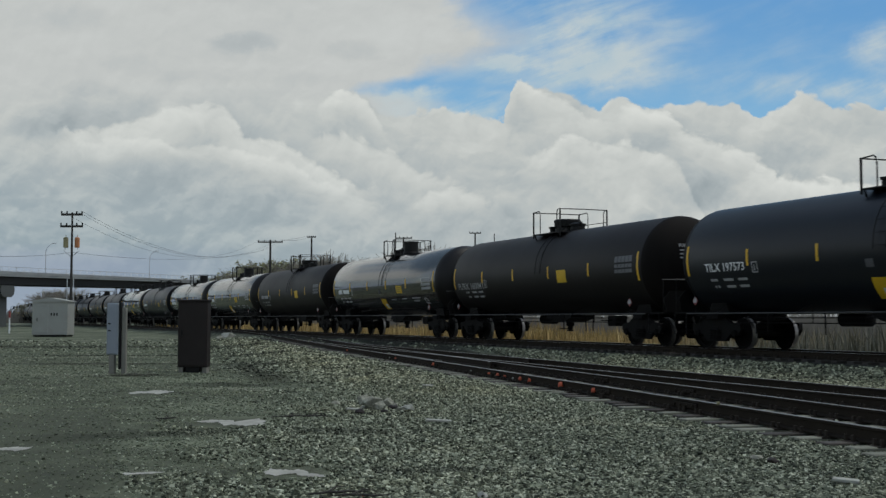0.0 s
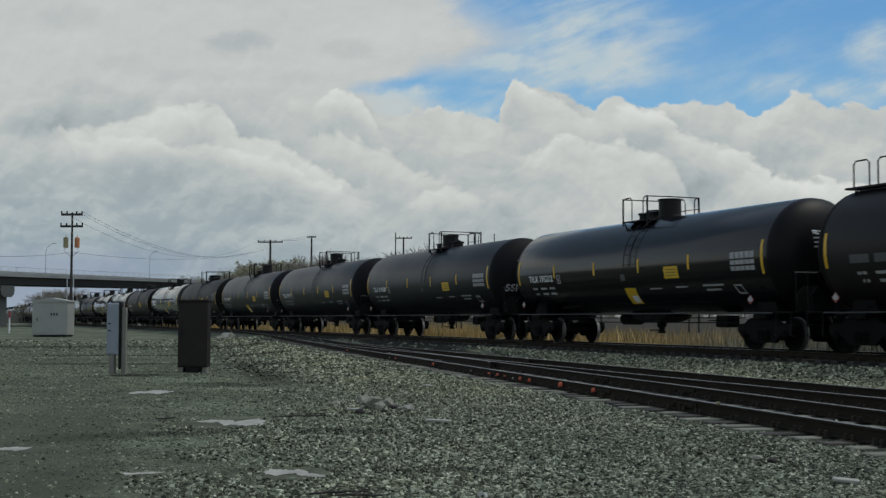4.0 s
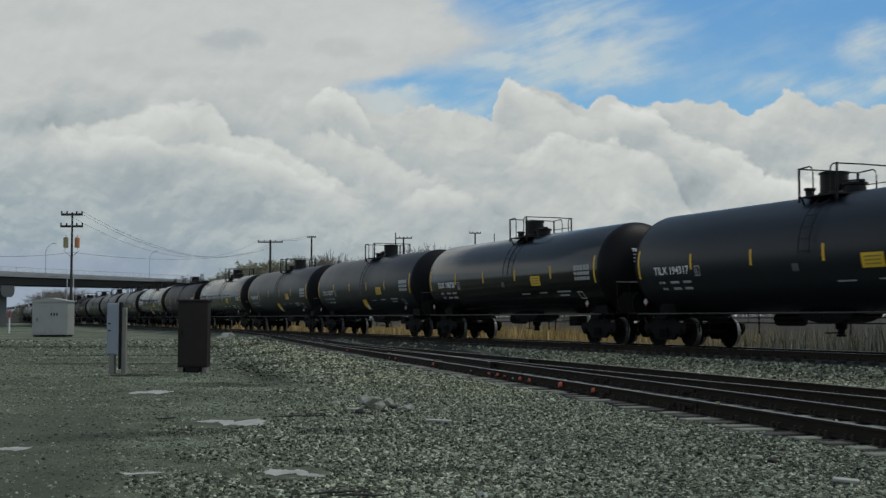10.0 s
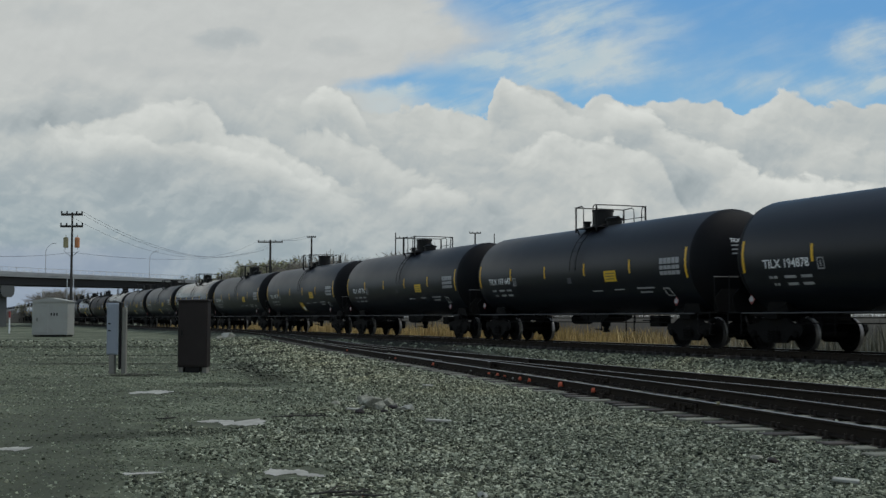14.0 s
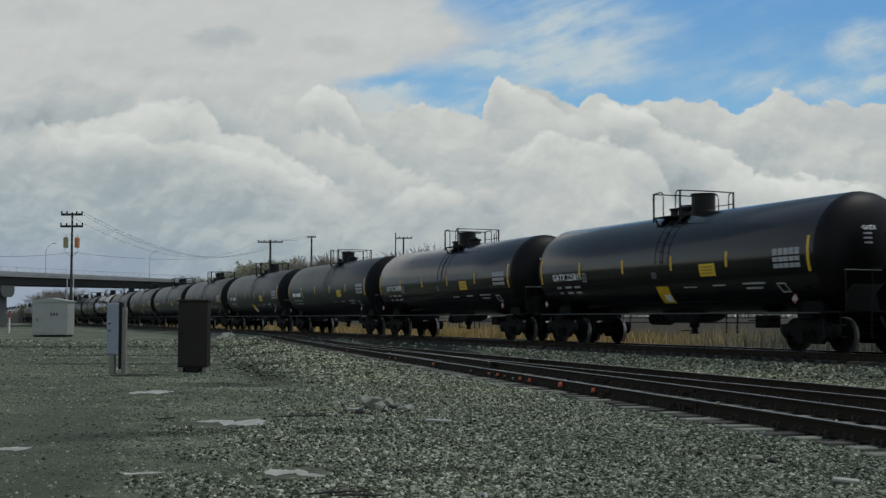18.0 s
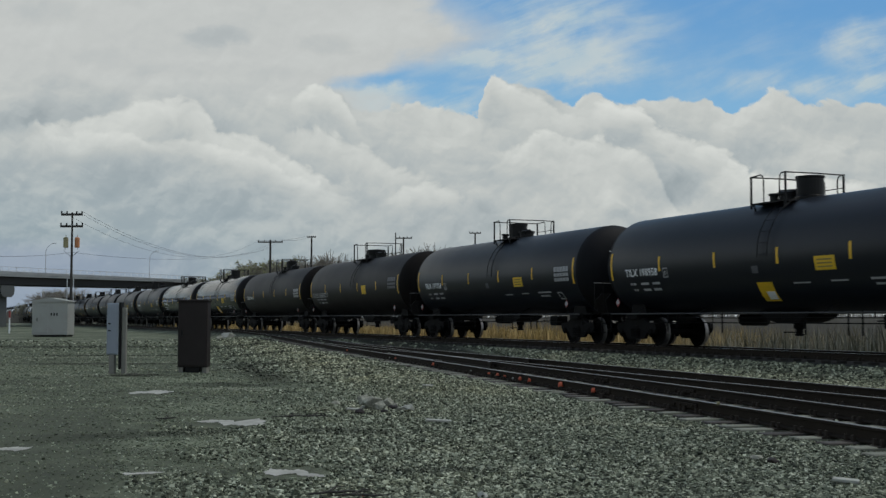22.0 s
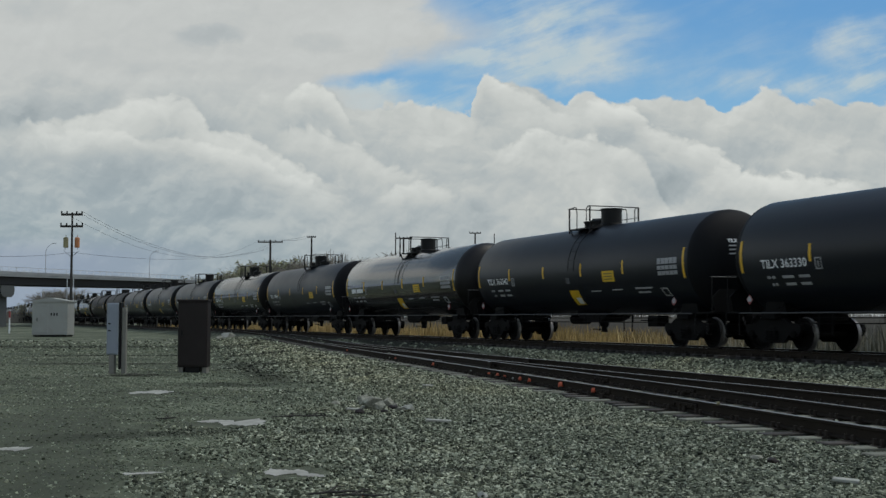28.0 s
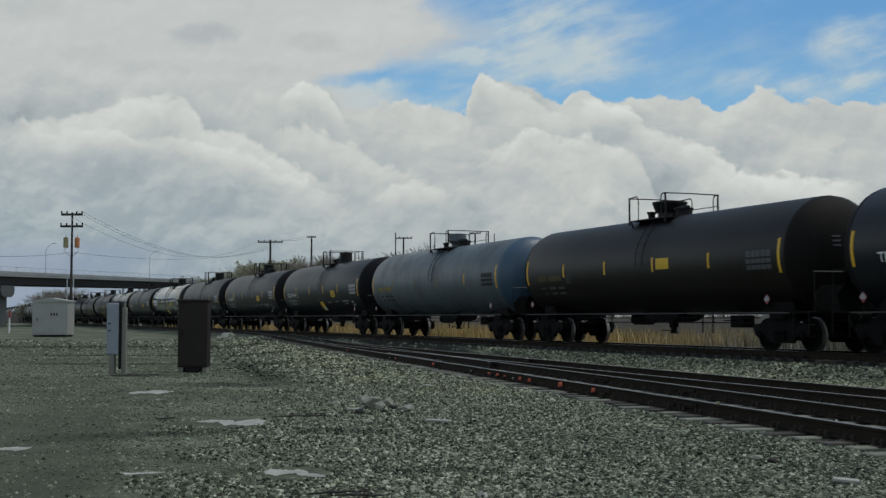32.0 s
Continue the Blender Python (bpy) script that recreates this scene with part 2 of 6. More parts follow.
def gravel_material():
    m, k, b = blank("gravel")
    co = k.coord()
    x, y, z = k.xyz(co)
    es = k.math("ADD", k.math("MULTIPLY", x, SSIDE.x), k.math("MULTIPLY", y, SSIDE.y))
    warp = k.math("MULTIPLY", k.math("SUBTRACT", k.noise(co, 0.35, 4), 0.5), 5.0)
    stony = k.step(k.math("SUBTRACT", k.math("ADD", es, warp), k.math("MULTIPLY", k.step(y, 14.0, 24.0), 1.6)), 0.6, 3.4)
    cv = k.xyz(k.voronoi(co, 26.0, "Color"))[0]
    dist = k.voronoi(co, 26.0, "Distance")
    broad, mid, fine = k.noise(co, 0.20, 5, 0.6), k.noise(co, 1.3, 6, 0.65), k.noise(co, 50.0, 3, 0.7)
    pick = k.math("ADD", k.math("MULTIPLY", cv, 0.6), k.math("MULTIPLY", mid, 0.5))
    stone = k.ramp(pick, [(0.15, (0.025, 0.027, 0.020)), (0.5, (0.108, 0.114, 0.084)), (0.9, (0.24, 0.25, 0.19))])
    dirt = k.ramp(k.math("ADD", k.math("MULTIPLY", mid, 0.45), k.math("ADD", k.math("MULTIPLY", fine, 0.15), k.math("MULTIPLY", broad, 0.40))),
                  [(0.38, (0.055, 0.061, 0.045)), (0.5, (0.112, 0.124, 0.091)), (0.62, (0.185, 0.205, 0.154))])
    col = k.mix(stony, dirt, stone)
    gain = k.math("ADD", 0.45, k.math("MULTIPLY", broad, 1.1))
    col = k.mix(1.0, col, k.vec(gain, gain, gain), "MULTIPLY")
    col = k.mix(k.math("MULTIPLY", k.step(es, 12.2, 13.2), 0.4), col, (0.165, 0.15, 0.115))
    # packed wheel track near by, and pale silt left by dried puddles
    packed = k.math("MULTIPLY", k.step(k.math("ADD", es, k.math("MULTIPLY", k.math("SUBTRACT", mid, 0.5), 1.2)), 0.3, -0.8), k.step(y, 23.0, 17.0))
    col = k.mix(k.math("MULTIPLY", packed, 0.6), col, (0.055, 0.060, 0.046))
    for y0, x0, x1, wide in ((30.3, -10.6, -8.2, 0.8), (11.3, -3.2, -2.2, 0.3), (25.0, -6.2, -3.0, 0.5), (44.0, -16.0, -9.0, 1.2), (20.6, -3.9, -2.9, 0.4), (70.0, -26.0, -14.0, 3.0)):
        off = k.math("ADD", k.math("SUBTRACT", y, y0), k.math("MULTIPLY", k.math("SUBTRACT", mid, 0.5), 3.0 * wide))
        silt = k.math("MULTIPLY", k.step(k.math("ABSOLUTE", off), wide, wide * 0.2), k.math("MULTIPLY", k.step(x, x0, x0 + 0.6), k.step(x, x1, x1 - 0.6)))
        col = k.mix(k.math("MULTIPLY", silt, 0.6), col, (0.235, 0.24, 0.195))
    col = k.mix(k.math("MULTIPLY", damp_marks(k, x, y, es, mid), 0.62), col, (0.028, 0.031, 0.022))
    # oily ballast round the rails; along the main line it also paints train shade
    em = k.math("SUBTRACT", k.math("ADD", k.math("MULTIPLY", x, SIDE.x), k.math("MULTIPLY", y, SIDE.y)), MAIN_D)
    oil_and_shade = k.step(k.math("ADD", k.math("ABSOLUTE", em), k.math("MULTIPLY", k.math("SUBTRACT", mid, 0.5), 0.8)), 2.3, 1.8)
    for d in (8.5, 11.2):
        oil_and_shade = k.math("MAXIMUM", oil_and_shade, k.step(k.math("ABSOLUTE", k.math("SUBTRACT", es, d)), 1.15, 0.8))
    col = k.mix(k.math("MULTIPLY", oil_and_shade, 0.8), col, (0.018, 0.016, 0.014))
    k.put(k.mix(1.0, col, (0.98, 1.0, 0.93), "MULTIPLY"), b.inputs["Base Color"])
    k.put(k.math("ADD", 0.62, k.math("MULTIPLY", mid, 0.35)), b.inputs["Roughness"])
    b.inputs["Specular IOR Level"].default_value = 0.08
    hgt = k.math("ADD", k.math("MULTIPLY", k.math("SUBTRACT", 1.0, dist), k.math("ADD", 0.12, k.math("MULTIPLY", stony, 0.88))), k.math("MULTIPLY", fine, 0.3))
    k.put(k.bump(hgt, 0.7, 0.03), b.inputs["Normal"])
    return m


def stone_material(name="ballast_stone", tones=((0.020, 0.022, 0.016), (0.125, 0.136, 0.100), (0.29, 0.31, 0.235), (0.50, 0.52, 0.42))):
    m, k, b = blank(name)
    co = k.coord()
    fine = k.noise(co, 60.0, 3, 0.7)
    col = k.ramp(k.island(), list(zip((0.0, 0.45, 0.8, 1.0), tones)))
    x, y, z = k.xyz(co)
    es = k.math("ADD", k.math("MULTIPLY", x, SSIDE.x), k.math("MULTIPLY", y, SSIDE.y))
    mid, wide = k.noise(co, 1.3, 6, 0.65), k.noise(co, 0.35, 4, 0.6)
    # dusty beige drifts, and stones that stand wet in the hollows
    col = k.mix(k.step(wide, 0.50, 0.68), col, k.mix(1.0, col, (1.09, 1.05, 1.0), "MULTIPLY"))
    # stones close by on the siding side are mixed towards dark grey
    near = k.math("MULTIPLY", k.step(k.math("ADD", es, k.math("MULTIPLY", k.math("SUBTRACT", wide, 0.5), 4.0)), 2.5, 5.0), k.step(y, 24.0, 12.0))
    col = k.mix(k.math("MULTIPLY", near, 0.22), col, (0.030, 0.036, 0.031))
    col = k.mix(k.step(es, 12.2, 13.2), col, k.mix(1.0, col, (1.28, 1.22, 1.16), "MULTIPLY"))
    shoulder = k.math("MULTIPLY", k.step(k.math("ABSOLUTE", k.math("SUBTRACT", es, 5.2)), 2.0, 0.6), k.math("MULTIPLY", k.step(y, 17.0, 25.0), k.step(y, 90.0, 60.0)))
    col = k.mix(shoulder, col, k.mix(1.0, col, (1.17, 1.12, 1.06), "MULTIPLY"))
    g = k.math("MULTIPLY", k.math("ADD", 0.62, k.math("ADD", k.math("MULTIPLY", fine, 0.5), k.math("MULTIPLY", wide, 0.4))), k.math("SUBTRACT", 1.0, k.math("MULTIPLY", damp_marks(k, x, y, es, mid), 0.6)))
    col = k.mix(1.0, col, (0.985, 1.0, 0.95), "MULTIPLY")
    k.put(k.mix(1.0, col, k.vec(g, g, g), "MULTIPLY"), b.inputs["Base Color"])
    b.inputs["Roughness"].default_value = 0.8
    b.inputs["Specular IOR Level"].default_value = 0.15
    return m


def tank_paint(name, color, rough, coat, dust=(0.16, 0.15, 0.14), dust_amount=0.12, streak=0.15, gloss=0.40, ior=1.6, head=None):
    dull_ends = head is None
    m, k, b = blank(name)
    co = k.coord()
    x, y, z = k.xyz(co)
    run = k.vec(k.math("MULTIPLY", x, 6.0), y, k.math("MULTIPLY", z, 0.35))
    streaks, broad, fine = k.noise(run, 1.6, 5, 0.65), k.noise(co, 0.7, 5, 0.6), k.noise(co, 70.0, 2, 0.5)
    amt = k.math("ADD", k.math("MULTIPLY", k.step(streaks, 0.5, 0.8), streak), k.math("MULTIPLY", k.step(broad, 0.4, 0.8), dust_amount))
    # the dished ends turn browner and duller at the head seam
    ends = k.step(k.math("ABSOLUTE", x), 7.47, 7.53)
    k.put(k.mix(k.math("MULTIPLY", ends, 0.6), k.mix(amt, color, dust), k.mix(broad, (0.004, 0.0035, 0.003), (0.012, 0.010, 0.008))) if dull_ends else k.mix(k.math("MULTIPLY", ends, 0.8), k.mix(amt, color, dust), head), b.inputs["Base Color"])
    k.put(k.math("ADD", k.math("ADD", rough, k.math("MULTIPLY", ends, 0.28 if dull_ends else 0.0)), k.math("ADD", k.math("MULTIPLY", k.math("SUBTRACT", broad, 0.5), 0.12), k.math("MULTIPLY", amt, 0.5))), b.inputs["Roughness"])
    k.put(k.math("MULTIPLY", coat, k.math("SUBTRACT", 1.0, ends)) if dull_ends else coat, b.inputs["Coat Weight"])
    b.inputs["Coat Roughness"].default_value, b.inputs["IOR"].default_value = 0.10, ior
    k.put(k.math("MULTIPLY", gloss, k.math("SUBTRACT", 1.0, k.math("MULTIPLY", ends, 0.6 if dull_ends else 0.0))), b.inputs["Specular IOR Level"])
    k.put(k.bump(k.math("ADD", k.math("MULTIPLY", broad, 1.0), k.math("MULTIPLY", fine, 0.05)), 0.12, 0.03), b.inputs["Normal"])
    return m


M_GRAVEL, M_STONE = gravel_material(), stone_material()
M_PEBBLE = stone_material("dirt_pebble", ((0.070, 0.078, 0.057), (0.125, 0.139, 0.102), (0.195, 0.215, 0.161), (0.36, 0.39, 0.31)))
M_BLACK = tank_paint("satin_black_paint", (0.0076, 0.0103, 0.0152), 0.36, 0.0, dust_amount=0.012, streak=0.02, gloss=0.30, ior=1.5)
M_SHINE = tank_paint("new_black_paint", (0.0035, 0.004, 0.006), 0.17, 0.15, dust_amount=0.01, streak=0.01, gloss=0.34, ior=1.5)
M_DUSTY = tank_paint("dusty_black_paint", (0.006, 0.006, 0.0065), 0.16, 0.6, dust_amount=0.04, streak=0.05, gloss=0.5, ior=1.65)
M_MATTE = tank_paint("matte_dark_paint", (0.0085, 0.0069, 0.0066), 0.48, 0.0, dust_amount=0.03, streak=0.03, gloss=0.2)
M_BROWN = tank_paint("weathered_brown_black_paint", (0.0065, 0.0052, 0.0042), 0.42, 0.0, dust_amount=0.04, streak=0.04, gloss=0.28)
M_GREY = tank_paint("blue_grey_paint", (0.084, 0.112, 0.126), 0.42, 0.1, dust=(0.055, 0.05, 0.045), dust_amount=0.45, streak=0.4, head=(0.028, 0.072, 0.125))
M_UNDER = surface("grimy_underframe", (0.0045, 0.0042, 0.004), 0.7, grain=14, vary=0.5, relief=0.4, depth=0.008, dirt=(0.010, 0.009, 0.008), dirt_amount=0.5, spec=0.12)
M_IRON = surface("black_iron", (0.0045, 0.0045, 0.0045), 0.5, grain=25, vary=0.3, spec=0.25)
M_WHEEL = surface("worn_wheel_steel", (0.005, 0.0045, 0.004), 0.8, metal=0.0, grain=18, vary=0.6, spec=0.08)
M_YELLOW = surface("yellow_reflector", (0.72, 0.42, 0.02), 0.45, grain=30, vary=0.2)
M_PANEL = surface("yellow_panel_paint", (0.72, 0.45, 0.018), 0.5, grain=20, vary=0.25, dirt=(0.2, 0.14, 0.03), dirt_amount=0.4)
M_WHITE = surface("white_stencil", (0.80, 0.81, 0.80), 0.6, grain=25, vary=0.3)
M_FADED = surface("faded_stencil", (0.36, 0.36, 0.36), 0.7, grain=18, vary=0.6)
M_PALE = surface("weathered_stencil", (0.15, 0.15, 0.155), 0.7, grain=18, vary=0.7)
M_DULL = surface("dull_grey_pipe", (0.045, 0.045, 0.045), 0.55, grain=15, vary=0.4)
M_DIM = surface("dim_stencil", (0.085, 0.085, 0.09), 0.7, grain=18, vary=0.6)
M_OCHRE = surface("ochre_stencil", (0.24, 0.19, 0.06), 0.7, grain=18, vary=0.6)
M_SMEAR = surface("dim_ochre_stencil", (0.075, 0.062, 0.022), 0.7, grain=18, vary=0.7)
M_RED = surface("red_placard", (0.30, 0.055, 0.05), 0.5, grain=25, vary=0.2)
M_RAIL = surface("rail_steel", (0.030, 0.024, 0.018), 0.8, metal=0.0, spec=0.08, grain=12, vary=0.4)
M_HEAD = surface("polished_rail_head", (0.42, 0.41, 0.40), 0.3, metal=1.0, grain=9, vary=0.3)
M_DULLHEAD = surface("dull_rail_head", (0.19, 0.185, 0.17), 0.45, metal=0.0, grain=9, vary=0.4)
M_TREAD = surface("worn_wheel_tread", (0.22, 0.21, 0.20), 0.45, metal=0.8, grain=9, vary=0.3)
M_PLATE = surface("rusty_tie_plate", (0.042, 0.034, 0.027), 0.8, grain=18, vary=0.5, spec=0.2)
M_TIE = surface("oiled_timber_tie", (0.045, 0.040, 0.034), 0.8, grain=9, vary=0.6, relief=0.5, depth=0.01, random_tone=0.8)
M_CONC_TIE = surface("pale_timber_end", (0.16, 0.165, 0.13), 0.85, grain=9, vary=0.5, relief=0.4, depth=0.01, random_tone=0.6)
M_CONCRETE = surface("bridge_concrete", (0.29, 0.305, 0.305), 0.8, grain=3, vary=0.3, spots=0.2, relief=0.3, dirt=(0.18, 0.18, 0.17), dirt_amount=0.5)
# the bridge's concrete again, darkened for the shade under the deck
M_PIER_SHADED = surface("shaded_pier_concrete", (0.085, 0.092, 0.092), 0.85, grain=3, vary=0.4, spots=0.3, relief=0.3)
M_GIRDER = surface("dark_girder_steel", (0.02, 0.02, 0.02), 0.7, grain=3, vary=0.4, spots=0.3)
M_CABIN = surface("pale_grey_enamel", (0.33, 0.335, 0.305), 0.5, grain=12, vary=0.12, spots=0.8, relief=0.1, dirt=(0.25, 0.23, 0.2), dirt_amount=0.35)
M_CASE = surface("dark_brown_enamel", (0.024, 0.019, 0.017), 0.6, grain=14, vary=0.25, relief=0.15, spec=0.2, dirt=(0.04, 0.033, 0.03), dirt_amount=0.3)
M_METER = surface("grey_galvanised_sheet", (0.27, 0.30, 0.34), 0.45, metal=0.25, grain=12, vary=0.15)
M_WOOD = surface("weathered_pole_wood", (0.040, 0.037, 0.033), 0.85, grain=8, vary=0.5, relief=0.5, depth=0.01)
M_POST = surface("grey_post_wood", (0.21, 0.205, 0.175), 0.85, grain=8, vary=0.4, relief=0.5, depth=0.01)
M_ORANGE = surface("rusty_orange_can", (0.46, 0.19, 0.08), 0.6, grain=8, vary=0.4)
M_TAN = surface("tan_can", (0.27, 0.245, 0.13), 0.6, grain=8, vary=0.3)
M_CABLE = surface("black_cable", (0.09, 0.09, 0.095), 0.6, relief=0)
M_LAMP = surface("galvanised_lamp_steel", (0.50, 0.52, 0.54), 0.5, metal=0.0)
M_UNSEEN_THICKET = surface("unseen_dark_thicket", (0.03, 0.032, 0.024), 0.9, grain=2, vary=0.5, relief=0)
M_BARK = surface("bare_bark", (0.21, 0.19, 0.16), 0.9, grain=10, vary=0.5, relief=0)
M_BUD = surface("spring_buds", (0.22, 0.225, 0.12), 0.8, grain=5, vary=0.6, relief=0, random_tone=0.5)
M_FLAG = surface("orange_marker_paint", (0.50, 0.10, 0.045), 0.6, grain=30, vary=0.3)
M_ROCK = surface("pale_rock", (0.27, 0.27, 0.22), 0.9, grain=14, vary=0.9, spots=4.0, relief=0.8, depth=0.04, spec=0.15)
M_PLANK = surface("bleached_board", (0.36, 0.365, 0.32), 0.8, grain=12, vary=0.3)


def water_material():
    """Shallow silty water, milky and hardly clear."""
    m, k, b = blank("puddle_water")
    co = k.coord()
    k.put(k.mix(k.step(k.noise(co, 4.0, 5), 0.35, 0.65), (0.23, 0.23, 0.205), (0.38, 0.38, 0.34)), b.inputs["Base Color"])
    k.put(k.math("ADD", 0.22, k.math("MULTIPLY", k.noise(co, 3.0, 4), 0.25)), b.inputs["Roughness"])
    b.inputs["IOR"].default_value = 1.33
    b.inputs["Specular IOR Level"].default_value = 0.12
    k.put(k.bump(k.noise(co, 14.0, 4), 0.25, 0.01), b.inputs["Normal"])
    return m


def reed_material():
    m, k, b = blank("dry_reeds")
    co = k.coord()
    broad = k.noise(co, 0.06, 3, 0.6)
    t = k.math("ADD", k.math("MULTIPLY", k.island(), 0.75), k.math("MULTIPLY", k.math("SUBTRACT", broad, 0.3), 0.5))
    gold = k.ramp(t, [(0.0, (0.16, 0.11, 0.04)), (0.4, (0.42, 0.29, 0.10)), (0.75, (0.60, 0.43, 0.17)), (1.0, (0.52, 0.44, 0.26))])
    grey = k.ramp(t, [(0.0, (0.07, 0.07, 0.045)), (0.5, (0.20, 0.19, 0.135)), (1.0, (0.42, 0.41, 0.35))])
    x, y, z = k.xyz(co)
    along = k.math("ADD", k.math("MULTIPLY", x, DIR.x), k.math("MULTIPLY", y, DIR.y))
    k.put(k.mix(k.step(k.math("ADD", along, k.math("MULTIPLY", broad, 30.0)), 46.0, 62.0), grey, gold), b.inputs["Base Color"])
    b.inputs["Roughness"].default_value = 0.85
    return m


M_WATER, M_GRASS = water_material(), reed_material()


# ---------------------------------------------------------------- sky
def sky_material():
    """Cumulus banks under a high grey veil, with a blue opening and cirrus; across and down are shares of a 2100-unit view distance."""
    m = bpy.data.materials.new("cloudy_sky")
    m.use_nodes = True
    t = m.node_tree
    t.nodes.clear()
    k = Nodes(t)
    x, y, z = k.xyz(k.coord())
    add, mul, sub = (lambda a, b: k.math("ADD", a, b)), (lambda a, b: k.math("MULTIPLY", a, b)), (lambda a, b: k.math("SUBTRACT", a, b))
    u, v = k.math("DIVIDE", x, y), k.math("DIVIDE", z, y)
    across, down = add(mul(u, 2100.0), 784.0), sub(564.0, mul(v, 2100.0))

    def fbm(scale, detail=5, rough=0.55, seed=0.0, du=0.0, dv=0.0, flat=1.25, dist=0.0):
        return k.noise(k.vec(add(u, du), mul(add(v, dv), flat), seed), scale, detail, rough, dist)
    s1, s2 = sub(fbm(5.0, 3, 0.5, 2.0), 0.5), sub(fbm(5.0, 3, 0.5, 7.0), 0.5)
    curl1, curl2 = sub(fbm(22.0, 5, 0.6, 11.0), 0.5), sub(fbm(22.0, 5, 0.6, 15.0), 0.5)

    def cells(scale, du=0.0, dv=0.0, seed=0.0):
        """Round cloud heads, 0 in the folds to about 1 on the crowns."""
        n = k.t.nodes.new("ShaderNodeTexVoronoi")
        n.feature = "SMOOTH_F1"
        q = k.vec(add(add(u, du), add(mul(s1, 0.06), mul(curl1, 0.030))), mul(add(add(v, dv), add(mul(s2, 0.04), mul(curl2, 0.024))), 1.2), seed)
        k.put(q, n.inputs["Vector"])
        n.inputs["Scale"].default_value, n.inputs["Detail"].default_value, n.inputs["Roughness"].default_value = scale, 2.0, 0.5
        n.inputs["Smoothness"].default_value = 0.35
        return sub(1.0, n.outputs["Distance"])
    head, knob, bead = cells(13.0), cells(34.0, seed=3.0), cells(85.0, seed=5.0)
    fine = sub(fbm(60.0, 5, 0.62, 21.0), 0.5)
    # the same heads seen a little towards the light give their lit and shaded sides
    lit = add(mul(sub(head, cells(13.0, -0.006, 0.013)), 1.0), add(mul(sub(knob, cells(34.0, -0.0025, 0.006, 3.0)), 0.55), mul(sub(bead, cells(85.0, -0.001, 0.0025, 5.0)), 0.3)))
    soft = sub(fbm(9.0, 6, 0.55, 31.0), 0.5)
    bulge = add(add(mul(sub(head, 0.6), 26.0), mul(sub(knob, 0.6), 20.0)), add(add(mul(sub(bead, 0.6), 9.0), 31.0), mul(fine, 10.0)))
    ca = add(across, add(mul(curl1, 26.0), mul(s1, 30.0)))
    cd = add(down, add(mul(curl2, 22.0), mul(soft, 24.0)))

    pa, pd = add(ca, add(mul(curl2, 50.0), mul(fine, 46.0))), add(cd, add(mul(curl1, 26.0), mul(fine, 24.0)))

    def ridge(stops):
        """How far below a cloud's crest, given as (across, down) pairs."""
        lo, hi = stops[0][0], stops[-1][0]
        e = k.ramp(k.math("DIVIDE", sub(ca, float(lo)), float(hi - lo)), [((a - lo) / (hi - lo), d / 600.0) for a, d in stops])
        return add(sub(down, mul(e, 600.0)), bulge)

    def crest(stops, gain, deep, soft_edge=11.0):
        """A bright crest with a crisp upper edge that dies away below, and a little shade behind it."""
        d = ridge(stops)
        sides = mul(k.step(ca, float(stops[0][0]), stops[0][0] + 60.0), k.step(ca, float(stops[-1][0]), stops[-1][0] - 90.0))
        glow = mul(k.step(d, -3.0, soft_edge), k.step(d, float(deep), 0.0))
        shade = mul(k.step(d, -40.0, -2.0), k.step(d, 4.0, -3.0))
        return mul(sides, sub(mul(glow, gain), mul(shade, gain * 0.3)))

    def blob(c, r, w, h, gain):
        """A soft patch of brighter or duller cloud."""
        a, e = k.math("DIVIDE", sub(pa, float(c)), float(w)), k.math("DIVIDE", sub(pd, float(r)), float(h))
        return mul(k.step(add(mul(a, a), mul(e, e)), 1.6, 0.0), gain)

    def sum_of(terms):
        total = terms[0]
        for q in terms[1:]:
            total = add(total, q)
        return total
    # blue opening with cirrus
    blue = k.mix(k.step(v, 0.12, 0.28), (0.235, 0.46, 0.70), (0.125, 0.315, 0.62))
    blue = k.mix(k.step(v, 0.29, 0.40), blue, (0.115, 0.17, 0.255))
    su = add(u, mul(v, -0.9))
    strand = k.noise(k.vec(add(su, mul(s1, 0.05)), mul(add(v, add(mul(u, -0.25), mul(s2, 0.04))), 3.2), 3.0), 15.0, 7, 0.6, 0.25)
    smear = fbm(16.0, 5, 0.55, 41.0)
    fan = sum_of([blob(1085, 60, 170, 80, 0.62), blob(1100, 125, 130, 34, 0.5), blob(960, 60, 170, 110, 0.45), blob(905, 108, 60, 16, 0.6), blob(1010, 155, 90, 30, 0.4),
                  blob(770, 180, 190, 30, 0.9), blob(720, 205, 160, 40, 0.8), blob(860, 120, 120, 30, 0.3)])
    thin = sum_of([blob(1450, 150, 230, 22, 0.32), blob(1400, 110, 220, 50, 0.16), blob(1365, 30, 60, 30, 0.10), blob(1640, 95, 110, 70, 0.8), blob(1600, 165, 160, 30, 0.5), blob(1320, 165, 200, 20, 0.25)])
    cir = add(mul(fan, k.step(add(mul(strand, 0.6), mul(smear, 0.4)), 0.28, 0.66)), mul(thin, k.step(add(mul(strand, 0.5), mul(smear, 0.5)), 0.32, 0.66)))
    cir = k.math("MINIMUM", add(add(cir, 0.05), mul(k.step(strand, 0.40, 0.80), 0.12)), 0.92)
    col = k.mix(cir, blue, k.mix(k.step(smear, 0.35, 0.65), (0.44, 0.54, 0.62), (0.54, 0.59, 0.62)))
